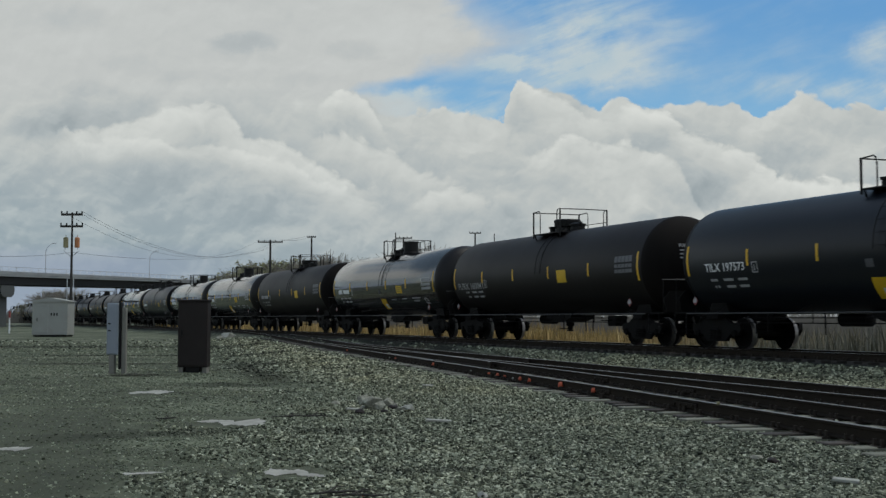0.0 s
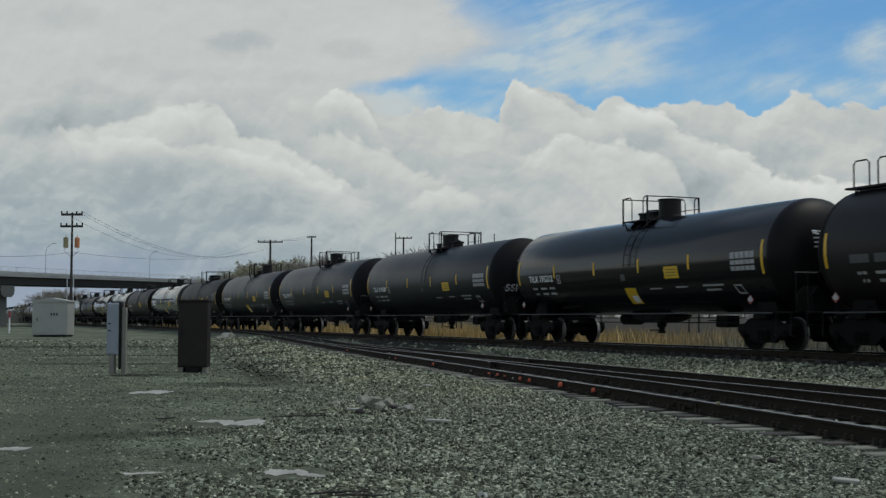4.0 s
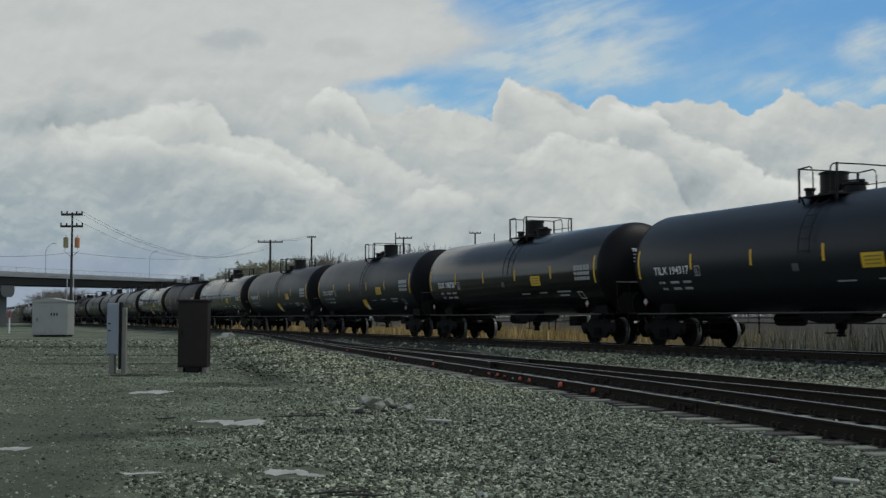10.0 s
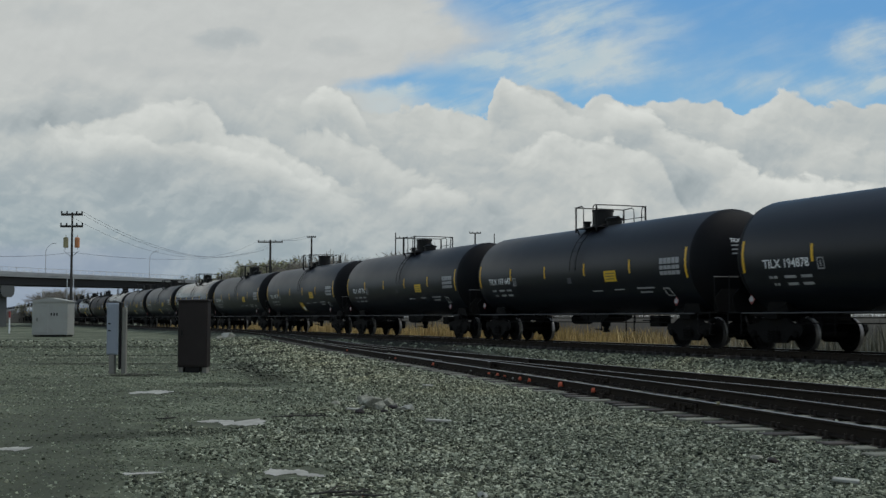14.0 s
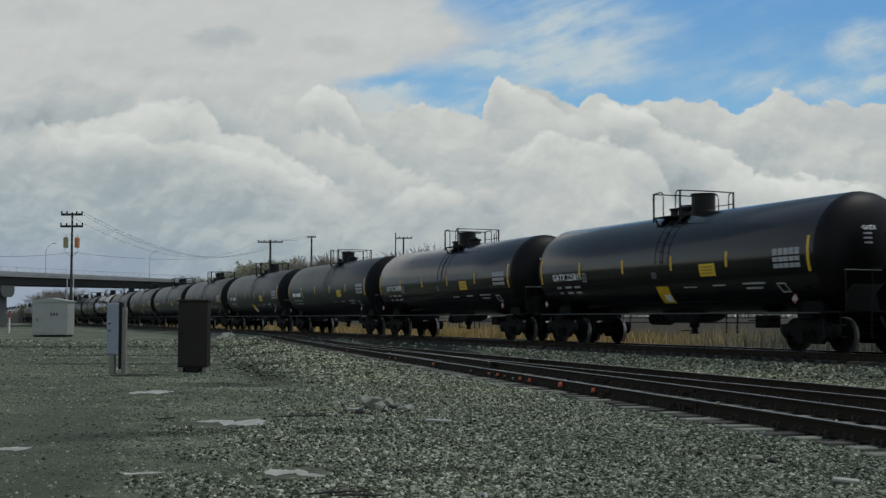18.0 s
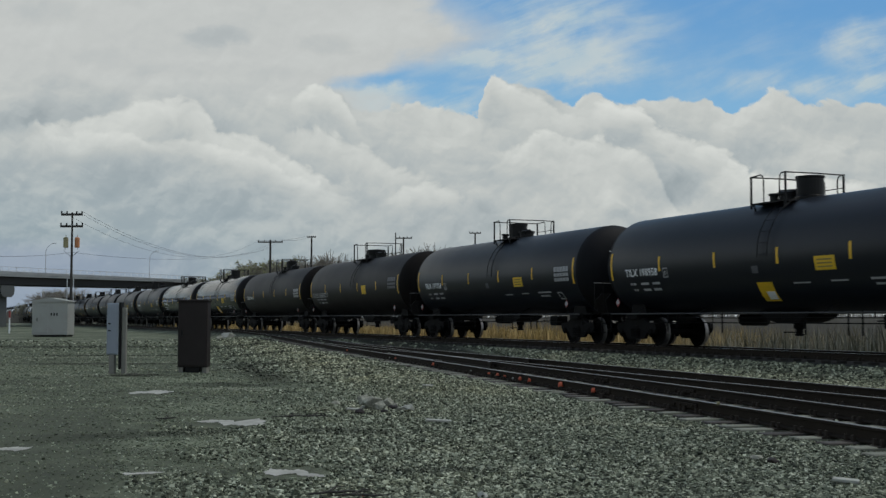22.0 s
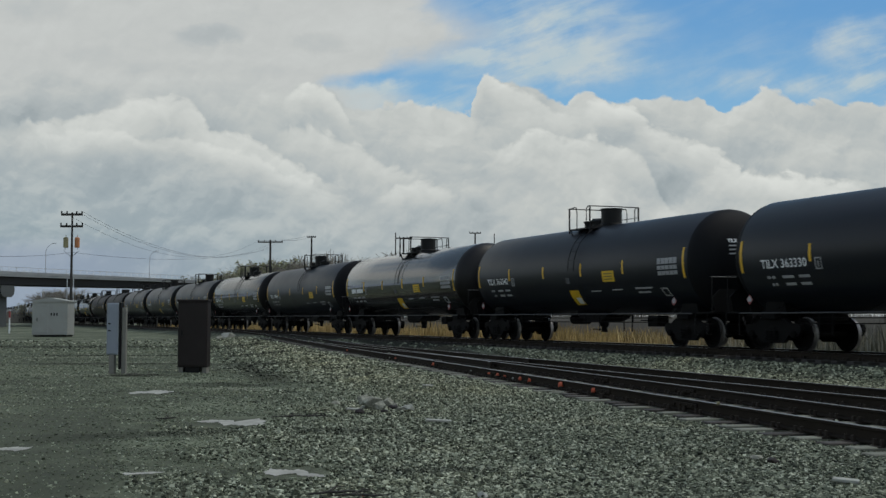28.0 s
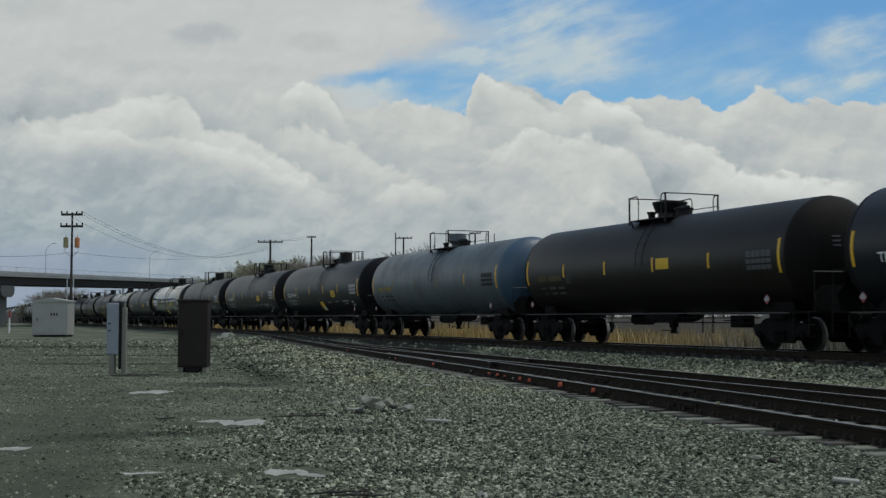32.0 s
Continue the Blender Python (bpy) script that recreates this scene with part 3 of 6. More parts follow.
    # high veil over the left, its ragged end at the opening
    end = k.ramp(k.math("DIVIDE", add(down, mul(curl2, 18.0)), 300.0), [(0.0, 0.520), (0.10, 0.552), (0.19, 0.578), (0.24, 0.582), (0.30, 0.560), (0.37, 0.530), (0.43, 0.490), (0.475, 0.440), (0.53, 0.425), (0.60, 0.47), (1.0, 0.47)])
    veil = k.step(sub(mul(end, 1568.0), add(across, add(mul(curl1, 80.0), add(mul(sub(smear, 0.5), 190.0), mul(sub(strand, 0.5), 110.0))))), -60.0, 80.0)
    veil = mul(veil, k.step(add(v, mul(soft, 0.2)), 0.44, 0.31))
    vb = sum_of([k.math("ADD", 0.555, mul(soft, 0.05)), mul(lit, 0.05), blob(430, 70, 62, 20, -0.085), blob(625, 86, 50, 20, -0.05), blob(120, 30, 70, 30, -0.03), blob(245, 112, 70, 20, -0.025),
                 blob(160, 170, 60, 30, -0.05), blob(230, 182, 40, 22, -0.06), blob(420, 135, 180, 18, -0.03), blob(680, 60, 120, 40, 0.02), blob(330, 150, 120, 12, 0.02)])
    col = k.mix(veil, col, k.mix(1.0, k.vec(vb, vb, vb), k.mix(k.step(vb, 0.46, 0.56), (0.955, 1.0, 1.05), (0.995, 1.0, 1.012)), "MULTIPLY"))
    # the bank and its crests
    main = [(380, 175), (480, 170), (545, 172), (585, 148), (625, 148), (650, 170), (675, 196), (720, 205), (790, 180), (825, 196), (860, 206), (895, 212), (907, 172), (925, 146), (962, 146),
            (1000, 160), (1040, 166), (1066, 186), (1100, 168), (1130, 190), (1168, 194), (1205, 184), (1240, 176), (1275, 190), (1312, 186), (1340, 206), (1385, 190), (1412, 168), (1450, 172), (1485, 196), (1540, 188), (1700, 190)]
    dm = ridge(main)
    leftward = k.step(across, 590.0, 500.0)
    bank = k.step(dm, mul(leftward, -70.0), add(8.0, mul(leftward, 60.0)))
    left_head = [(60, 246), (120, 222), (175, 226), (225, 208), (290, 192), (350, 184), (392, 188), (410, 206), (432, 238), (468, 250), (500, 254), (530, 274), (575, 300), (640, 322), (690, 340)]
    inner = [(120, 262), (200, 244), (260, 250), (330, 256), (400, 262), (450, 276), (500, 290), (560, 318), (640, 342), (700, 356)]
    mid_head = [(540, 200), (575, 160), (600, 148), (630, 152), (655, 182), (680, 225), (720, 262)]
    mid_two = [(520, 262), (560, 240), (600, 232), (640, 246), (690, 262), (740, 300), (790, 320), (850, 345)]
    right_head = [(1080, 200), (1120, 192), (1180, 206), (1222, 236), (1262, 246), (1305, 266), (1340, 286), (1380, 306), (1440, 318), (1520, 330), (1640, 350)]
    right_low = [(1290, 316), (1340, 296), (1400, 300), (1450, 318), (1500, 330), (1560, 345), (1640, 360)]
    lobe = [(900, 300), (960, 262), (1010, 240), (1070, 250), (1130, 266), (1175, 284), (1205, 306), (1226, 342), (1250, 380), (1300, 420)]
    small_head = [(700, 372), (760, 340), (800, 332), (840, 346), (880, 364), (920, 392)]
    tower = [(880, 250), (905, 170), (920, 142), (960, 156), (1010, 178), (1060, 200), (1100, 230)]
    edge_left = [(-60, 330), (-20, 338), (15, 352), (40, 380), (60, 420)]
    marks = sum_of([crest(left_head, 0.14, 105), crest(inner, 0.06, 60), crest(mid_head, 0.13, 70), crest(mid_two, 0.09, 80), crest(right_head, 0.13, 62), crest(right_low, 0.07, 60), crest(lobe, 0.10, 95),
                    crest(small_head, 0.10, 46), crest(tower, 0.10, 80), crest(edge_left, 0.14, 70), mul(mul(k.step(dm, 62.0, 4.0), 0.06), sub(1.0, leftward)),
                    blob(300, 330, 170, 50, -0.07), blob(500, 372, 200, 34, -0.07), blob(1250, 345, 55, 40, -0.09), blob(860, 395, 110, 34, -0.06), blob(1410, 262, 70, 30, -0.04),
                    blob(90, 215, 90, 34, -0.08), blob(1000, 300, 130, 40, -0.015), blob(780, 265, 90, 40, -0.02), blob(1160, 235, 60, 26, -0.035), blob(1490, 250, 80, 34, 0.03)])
    bb = sum_of([add(marks, 0.515), mul(lit, 0.15), mul(soft, 0.17), mul(fine, 0.02), mul(k.step(v, 0.11, 0.03), -0.05)])
    bankcol = k.ramp(bb, [(0.30, (0.285, 0.325, 0.36)), (0.45, (0.428, 0.457, 0.482)), (0.55, (0.537, 0.546, 0.548)), (0.68, (0.662, 0.662, 0.655)), (0.85, (0.81, 0.805, 0.79))])
    low = mul(k.step(add(cd, mul(across, -0.15)), 190.0, 420.0), k.step(across, 1080.0, 330.0))
    bankcol = k.mix(mul(low, 0.82), bankcol, k.mix(k.step(add(mul(soft, 0.7), mul(lit, 0.6)), -0.15, 0.20), (0.285, 0.35, 0.405), (0.39, 0.445, 0.485)))
    haze = mul(k.step(v, 0.068, 0.044), k.step(across, 560.0, 150.0))
    bankcol = k.mix(mul(haze, 0.7), bankcol, (0.275, 0.325, 0.445))
    col = k.mix(bank, col, bankcol)
    em, out = t.nodes.new("ShaderNodeEmission"), t.nodes.new("ShaderNodeOutputMaterial")
    t.links.new(col, em.inputs[0])
    em.inputs[1].default_value = 1.0
    t.links.new(em.outputs[0], out.inputs[0])
    return m


def sky_backdrop():
    """A far curved sheet of sky behind everything."""
    R, bm = 3200.0, bmesh.new()
    az = [radians(-48 + 4 * i) for i in range(25)]
    el = [radians(-4 + 3 * i) for i in range(15)]
    g = [[bm.verts.new((R * math.sin(a) * math.cos(e), R * math.cos(a) * math.cos(e), R * math.sin(e))) for a in az] for e in el]
    for r0, r1 in zip(g, g[1:]):
        for i in range(len(az) - 1):
            bm.faces.new((r0[i], r1[i], r1[i + 1], r0[i + 1]))
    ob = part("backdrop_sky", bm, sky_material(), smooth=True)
    ob.location = EYE
    return tagged(ob, "broken grey and white cumulus with blue sky", "sky", kind="structure")


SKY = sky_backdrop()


# ---------------------------------------------------------------- ground
def ground():
    xs = np.concatenate([[-4000, -2000, -1000, -500, -250, -150, -100], np.arange(-70, -25, 1.5), np.arange(-25, 30, 0.3), np.arange(30, 60, 1.5),
                         [70, 100, 150, 250, 500, 1000, 2000, 4000]])
    ys = np.concatenate([[-600, -200, -60, -20, -5], np.arange(2, 50, 0.3), np.arange(50, 130, 1.0), np.arange(130, 260, 6), [300, 400, 600, 1000, 2000, 4000]])
    X, Y = np.meshgrid(xs, ys)
    Z = ground_z(X, Y)
    ny, nx = X.shape
    i = np.arange(ny * nx).reshape(ny, nx)
    f = np.stack([i[:-1, :-1], i[:-1, 1:], i[1:, 1:], i[1:, :-1]], -1).reshape(-1, 4)
    me = bpy.data.meshes.new("ground")
    me.from_pydata(np.stack([X, Y, Z], -1).reshape(-1, 3).tolist(), [], f.tolist())
    for p in me.polygons:
        p.use_smooth = True
    return tagged(dress("ground", me, M_GRAVEL), "grey-green gravel lot with damp patches and coarse ballast", "ground", kind="structure")


ground()


# ---------------------------------------------------------------- tracks
RAIL_SHAPE = [(-0.07, -0.18), (0.07, -0.18), (0.07, -0.165), (0.012, -0.145), (0.012, -0.045), (0.036, -0.035), (0.036, -0.004), (0.030, 0.0),
              (-0.030, 0.0), (-0.036, -0.004), (-0.036, -0.035), (-0.012, -0.045), (-0.012, -0.145), (-0.07, -0.165)]


def rail_mesh(points):
    """Sweeps the rail's section along (place, direction) pairs; the running surface is bright."""
    bm = bmesh.new()
    rings = []
    for p, t in points:
        nrm = Vector((t.y, -t.x, 0))
        rings.append([bm.verts.new(p + nrm * a + Vector((0, 0, b))) for a, b in RAIL_SHAPE])
    n = len(RAIL_SHAPE)
    for ra, rb in zip(rings, rings[1:]):
        for j in range(n):
            fc = bm.faces.new((ra[j], ra[(j + 1) % n], rb[(j + 1) % n], rb[j]))
            fc.material_index = 1 if j in (6, 7, 8) else 0
    bm.faces.new(rings[0][::-1])
    bm.faces.new(rings[-1])
    bmesh.ops.recalc_face_normals(bm, faces=bm.faces)
    return bm


def rail_part(name, points, parent, head):
    ob = part(name, rail_mesh(points), M_RAIL, parent)
    ob.data.materials.append(head)
    return ob


def tie_mesh(length=2.6):
    bm = bmesh.new()
    box(bm, -0.115, 0.115, -length / 2, length / 2, -0.16, 0.0, 0.012)
    me = bpy.data.meshes.new("tie")
    bm.to_mesh(me)
    bm.free()
    me.materials.append(M_TIE)
    return me


def plate_mesh():
    bm = bmesh.new()
    box(bm, -0.1, 0.1, -0.17, 0.17, 0.0, 0.022)
    for sx in (-1, 1):
        for sy in (-1, 1):
            box(bm, sx * 0.07 - 0.018, sx * 0.07 + 0.018, sy * 0.1 - 0.02, sy * 0.1 + 0.02, 0.02, 0.095)
    me = bpy.data.meshes.new("tie_plate")
    bm.to_mesh(me)
    bm.free()
    me.materials.append(M_PLATE)
    return me


def pieces(name, me, matrices, parent):
    for m in matrices:
        ob = new(name, me)
        ob.parent = parent
        ob.matrix_basis = m


def turned(p, t, jitter=0.0):
    return Matrix.Translation(p) @ Matrix.Rotation(math.atan2(t.y, t.x) + jitter, 4, "Z")


def tracks():
    rnd = random.Random(4)
    tie, plate = tie_mesh(2.5), plate_mesh()
    pale = tie_mesh(2.58)
    pale.materials[0] = M_CONC_TIE
    mainline = empty("main_track", "steel main-line track on timber ties and grey ballast", "railway track", kind="structure")
    ss = [-700, -300, -100, -20, 0, 60, 120, 240, 500, 1000, 1800]
    for off in (-0.7525, 0.7525):
        rail_part("rail", [(main_at(s, off, MAIN_Z), DIR) for s in ss], mainline, M_HEAD)
    near = [main_at(14 + 0.55 * i, rnd.uniform(-0.05, 0.05), MAIN_Z - 0.185) for i in range(240)]
    pieces("tie", tie, [turned(p, DIR, rnd.uniform(-0.02, 0.02)) for p in near], mainline)
    pieces("tie_plate", plate, [turned(main_at(14 + 0.55 * i, -0.7525, MAIN_Z - 0.203), DIR) for i in range(90)], mainline)
    siding = empty("siding_track", "rusty steel siding track on pale-ended timber ties", "railway track", kind="structure")
    us = [-60, -20, 0, 20, 40, 52] + [52 + 4 * i for i in range(1, 16)]
    for off in (-0.7525, 0.7525):
        rail_part("rail", [siding_at(u, 8.5, off) for u in us], siding, M_DULLHEAD)
    for i in range(int((112 - 8) / 0.55)):
        p, t = siding_at(6 + 0.55 * i, 8.5)
        pieces("tie", pale if rnd.random() < 0.35 else tie,
               [turned(p - Vector((0, 0, 0.185)) + Vector((t.y, -t.x, 0)) * rnd.uniform(-0.14, 0.10), t, rnd.uniform(-0.03, 0.03))], siding)
    pieces("tie_plate", plate, [turned(siding_at(6 + 0.55 * i, 8.5, o)[0] - Vector((0, 0, 0.203)), SDIR) for i in range(70) for o in (-0.7525, 0.7525)], siding)
    branch = empty("second_siding_track", "rusty steel track that joins the siding by a turnout", "railway track", kind="structure")
    sunk = Vector((0, 0, 0.004))
    for off in (-0.7525, 0.7525):
        pts = [branch_at(u, off) for u in [-60, -20, 0, 14, 26, 38, 50] + [52 + 2 * i for i in range(7)]]
        rail_part("rail", [(p - sunk, t) for p, t in pts], branch, M_DULLHEAD)
    # guard rails with flared ends beside the crossing
    for way, side, u0, u1 in ((lambda u, o: siding_at(u, 8.5, o), 0.7525, 31.6, 39.0), (branch_at, 0.7525, 33.8, 41.0), (lambda u, o: siding_at(u, 8.5, o), -0.7525, 33.0, 41.0)):
        inner = side - math.copysign(0.125, side)
        flare = side - math.copysign(0.24, side)
        pts = [(u0, flare), (u0 + 0.7, inner), (u1 - 0.7, inner), (u1, flare)]
        rail_part("guard_rail", [(way(u, o)[0] + Vector((0, 0, 0.006)), way(u, o)[1]) for u, o in pts], branch, M_DULLHEAD)
    for i in range(46):
        p, t = branch_at(6 + 0.55 * i)
        pieces("tie", tie, [turned(p - Vector((0, 0, 0.193)) + Vector((t.y, -t.x, 0)) * rnd.uniform(-0.08, 0.10), t, rnd.uniform(-0.03, 0.03))], branch)
    pieces("tie_plate", plate, [turned(branch_at(6 + 0.55 * i, o)[0] - Vector((0, 0, 0.207)), SDIR) for i in range(50) for o in (-0.7525, 0.7525)], branch)


# ---------------------------------------------------------------- tank cars
RAIL_X = (-1.08, 0.38)              # ends of the top platform along the car
TC, TR, TH = 2.60, 1.60, 7.50        # tank centre height, radius, half length between the head seams


def curved(bm, x, z, lift=0.0):
    """A point of the tank's near side at height z, lift metres off the skin."""
    zz = max(-0.999, min(0.999, (z - TC) / TR))
    a = math.asin(zz)
    return Vector((x, math.cos(a) * (TR + lift), TC + math.sin(a) * (TR + lift)))


def patch(bm, x0, x1, z0, z1, lift=0.006, thick=0.004, slant=0.0, rows=4):
    """A thin plate that follows the tank's side."""
    g = []
    for i in range(rows + 1):
        z = z0 + (z1 - z0) * i / rows
        sh = slant * (1 - i / rows)
        g.append([[bm.verts.new(curved(bm, x + sh, z, l)) for x in (x0, x1)] for l in (lift, lift - thick)])
    for a, b in zip(g, g[1:]):
        bm.faces.new((a[0][0], a[0][1], b[0][1], b[0][0]))
        bm.faces.new((a[0][0], b[0][0], b[1][0], a[1][0]))
        bm.faces.new((a[0][1], a[1][1], b[1][1], b[0][1]))
    bm.faces.new((g[0][0][0], g[0][1][0], g[0][1][1], g[0][0][1]))
    bm.faces.new((g[-1][0][0], g[-1][0][1], g[-1][1][1], g[-1][1][0]))
    bmesh.ops.recalc_face_normals(bm, faces=bm.faces)


def from_left(v):
    """Metres behind the leading stripe, as a place along the car."""
    return 7.40 - v


def tank_shell(material, parent):
    bm = bmesh.new()
    prof = []
    for i in range(9):
        a = math.pi / 2 * i / 8
        prof.append((TR * math.sin(a), -TH - 0.80 * math.cos(a)))
    rings = [(TR, TH * s) for s in (-0.5, 0.0, 0.5)]
    prof += rings + [(r, -h) for r, h in prof[::-1]]
    lathe(bm, prof, "x", 40, (0, 0, TC))
    ob = part("tank", bm, material, parent, smooth=True)
    return ob


def text_mesh(text, size, x_left, z_base, lift=0.007, stretch=1.0):
    """Letters laid on the tank's near side, reading towards the rear."""
    cu = bpy.data.curves.new("letters", "FONT")
    cu.body, cu.size, cu.resolution_u, cu.offset = text, size, 2, 0.006
    tmp = bpy.data.objects.new("letters", cu)
    scene.collection.objects.link(tmp)
    bpy.context.view_layer.update()
    me = bpy.data.meshes.new_from_object(tmp.evaluated_get(bpy.context.evaluated_depsgraph_get()))
    bpy.data.objects.remove(tmp)
    bpy.data.curves.remove(cu)
    for v in me.vertices:
        v.co = curved(None, x_left - v.co.x * stretch, z_base + v.co.y, lift)
    me.name = "lettering"
    return me


def wheelset_mesh():
    bm = bmesh.new()
    lathe(bm, [(0.08, -1.08), (0.08, -0.80)], "y", 10)
    for s in (-1, 1):
        prof = [(0.09, 0.66), (0.17, 0.665), (0.34, 0.70), (0.38, 0.665), (0.475, 0.665), (0.478, 0.69), (0.452, 0.705), (0.447, 0.805), (0.37, 0.805),
                (0.34, 0.75), (0.18, 0.80), (0.12, 0.82), (0.09, 0.82)]
        lathe(bm, [(r, s * h) for r, h in prof], "y", 26)
        lathe(bm, [(0.10, s * 0.95), (0.115, s * 1.0), (0.115, s * 1.13), (0.09, s * 1.15)], "y", 12)
    lathe(bm, [(0.08, -0.80), (0.08, 1.08)], "y", 10)
    for fc in bm.faces:
        rr = [math.hypot(v.co.x, v.co.z) for v in fc.verts]
        if len(fc.verts) == 4 and min(rr) > 0.44:
            fc.material_index = 1
    me = bpy.data.meshes.new("wheelset")
    bm.to_mesh(me)
    bm.free()
    me.materials.append(M_WHEEL)
    me.materials.append(M_TREAD)
    return me


def side_frame_mesh():
    bm = bmesh.new()
    out = [(-1.18, 0.56), (-1.15, 0.72), (-0.70, 0.76), (-0.46, 0.90), (0.46, 0.90), (0.70, 0.76), (1.15, 0.72), (1.18, 0.56), (1.06, 0.40), (0.98, 0.40), (0.96, 0.54),
           (0.82, 0.54), (0.80, 0.40), (0.70, 0.44), (0.45, 0.22), (-0.45, 0.22), (-0.70, 0.44), (-0.80, 0.40), (-0.82, 0.54), (-0.96, 0.54), (-0.98, 0.40), (-1.06, 0.40)]
    prism(bm, out, 0.98, 1.10)
    for i in range(3):
        x = (i - 1) * 0.17
        for j in range(4):
            z = 0.30 + 0.07 * j
            lathe(bm, [(0.07, z), (0.07, z + 0.045)], "z", 10, (x, 1.14, 0))
    me = bpy.data.meshes.new("side_frame")
    bm.to_mesh(me)
    bm.free()
    me.materials.append(M_UNDER)
    return me


WHEEL_ME, FRAME_ME = None, None


def bogie(car, x):
    bm = bmesh.new()
    box(bm, -0.2, 0.2, -1.0, 1.0, 0.42, 0.72, 0.03)
    box(bm, -0.14, 0.14, -1.12, 1.12, 0.50, 0.66, 0.02)
    lathe(bm, [(0.28, 0.72), (0.28, 0.86)], "z", 14)
    for s in (-0.45, 0.45):
        rod(bm, [(s, -0.85, 0.38), (s, 0, 0.46), (s, 0.85, 0.38)], 0.035)
    for s in (-0.38, 0.38):
        for sy in (-0.745, 0.745):
            box(bm, s - 0.05 + 0.0, s + 0.05, sy - 0.06, sy + 0.06, 0.28, 0.58, 0.01)
    b = part("bogie", bm, M_UNDER, car, "grimy cast-steel four-wheel bogie")
    b.location = (x, 0, 0)
    for s in (1, -1):
        f = dress("side_frame", FRAME_ME, M_UNDER, b)
        f.matrix_basis = Matrix.Rotation(0 if s > 0 else math.pi, 4, "Z")
    for s in (-0.89, 0.89):
        w = dress("wheelset", WHEEL_ME, M_WHEEL, b)
        w.matrix_parent_inverse = Matrix.Translation((s, 0, 0.452))
    return b


def tank_car(material, style="plain"):
    """A stub-sill tank car on two bogies; it faces +x, its +y side is seen. style sets fittings and markings."""
    car = empty("tank_car", "", "tank car", "tank cars of the train")
    tank = tank_shell(material, car)
    X = from_left
    # reflective stripes and painted markings
    ends = ((0.0, 2.14, 3.02), (14.70, 2.10, 3.02))
    ticks = ((2.84, 2.34, 2.80), (5.68, 2.34, 2.78), (8.60 if style != "decal" else 8.48, 2.34, 2.78), (11.55 if style != "decal" else 11.25, 2.34, 2.78))
    for v, z0, z1 in ends + ticks:
        bm = bmesh.new()
        w = 0.10
        patch(bm, X(v) - w / 2, X(v) + w / 2, z0, z1, rows=5)
        part("reflective_stripe", bm, M_OCHRE if style == "blank" and v < 9 and v > 0 else M_YELLOW, tank)
    mark = {"plain": M_FADED, "decal": M_FADED, "bare": M_DIM, "fitted": M_FADED, "walkway": M_FADED, "brown": M_DIM, "blank": M_IRON}[style]
    bm = bmesh.new()
    if style in ("plain", "decal", "walkway"):
        patch(bm, X(10.68), X(9.92), 2.11, 2.47)
    elif style == "fitted":
        patch(bm, X(9.95), X(9.27), 2.17, 2.62)
    else:
        patch(bm, X(9.5), X(8.8), 2.40, 2.74)
    if style not in ("blank", "bare"):
        pan = part("warning_panel", bm, M_PANEL, tank, "yellow warning panel")
        for i in range(3 if style in ("plain", "decal") else 0):
            b2 = bmesh.new()
            patch(b2, X(10.57), X(10.03), 2.18 + 0.09 * i, 2.215 + 0.09 * i, lift=0.012)
            part("panel_line", b2, M_OCHRE, pan)
    else:
        bm.free()
    if style == "decal":
        bm = bmesh.new()
        patch(bm, X(8.05), X(7.40), 1.36, 1.87, slant=0.10)
        part("slanted_decal", bm, M_PANEL, tank, "slanted yellow and white decal")
        bm = bmesh.new()
        patch(bm, X(7.96), X(7.62), 1.41, 1.62, slant=0.05, lift=0.011)
        part("decal_field", bm, M_WHITE, tank)
    if style in ("plain", "decal"):
        for v, w, z, h in ((8.9, 0.66, 1.80, 0.035), (10.35, 0.62, 1.82, 0.035), (11.75, 1.0, 1.83, 0.05), (11.85, 0.7, 1.70, 0.05)):
            bm = bmesh.new()
            patch(bm, X(v + w), X(v), z, z + h, rows=1)
            part("stencil_line", bm, M_FADED, tank)
        bm = bmesh.new()
        for a0, a1, b0, b1 in ((13.20, 13.24, 1.58, 1.84), (13.50, 13.54, 1.58, 1.84), (13.24, 13.50, 1.80, 1.84), (13.24, 13.50, 1.58, 1.62)):
            patch(bm, X(a1), X(a0), b0, b1, rows=2, slant=-0.10)
        part("stencil_frame", bm, M_FADED, tank)
        bm = bmesh.new()
        patch(bm, X(7.62), X(7.35), 2.12, 2.32, rows=2)
        part("stencil_block", bm, M_DIM, tank)
    # capacity stencil: three rows of marks in a block
    for i, (z0, z1) in enumerate((((2.56, 2.74), (2.39, 2.51), (2.22, 2.34))) if style != "fitted" else ((2.72, 2.92), (2.54, 2.66), (2.37, 2.49))):
        bm = bmesh.new()
        for j in range(5):
            v = 13.30 + 0.22 * j
            patch(bm, X(v + 0.19), X(v), z0, z1, rows=2)
        part("capacity_stencil", bm, M_FADED if style in ("plain", "decal", "walkway", "bare") else M_PALE if style == "fitted" else mark, tank)
    # test data under the number
    for r, (z, segs) in enumerate(((1.95, ((1.0, 0.14), (1.18, 0.14), (1.62, 0.45), (2.28, 0.42))), (1.76, ((1.10, 0.08), (1.24, 0.08), (1.66, 0.40), (2.26, 0.40))))):
        for v, w in segs:
            bm = bmesh.new()
            patch(bm, X(v + w), X(v), z, z + 0.07, rows=1)
            part("test_stencil", bm, mark, tank)
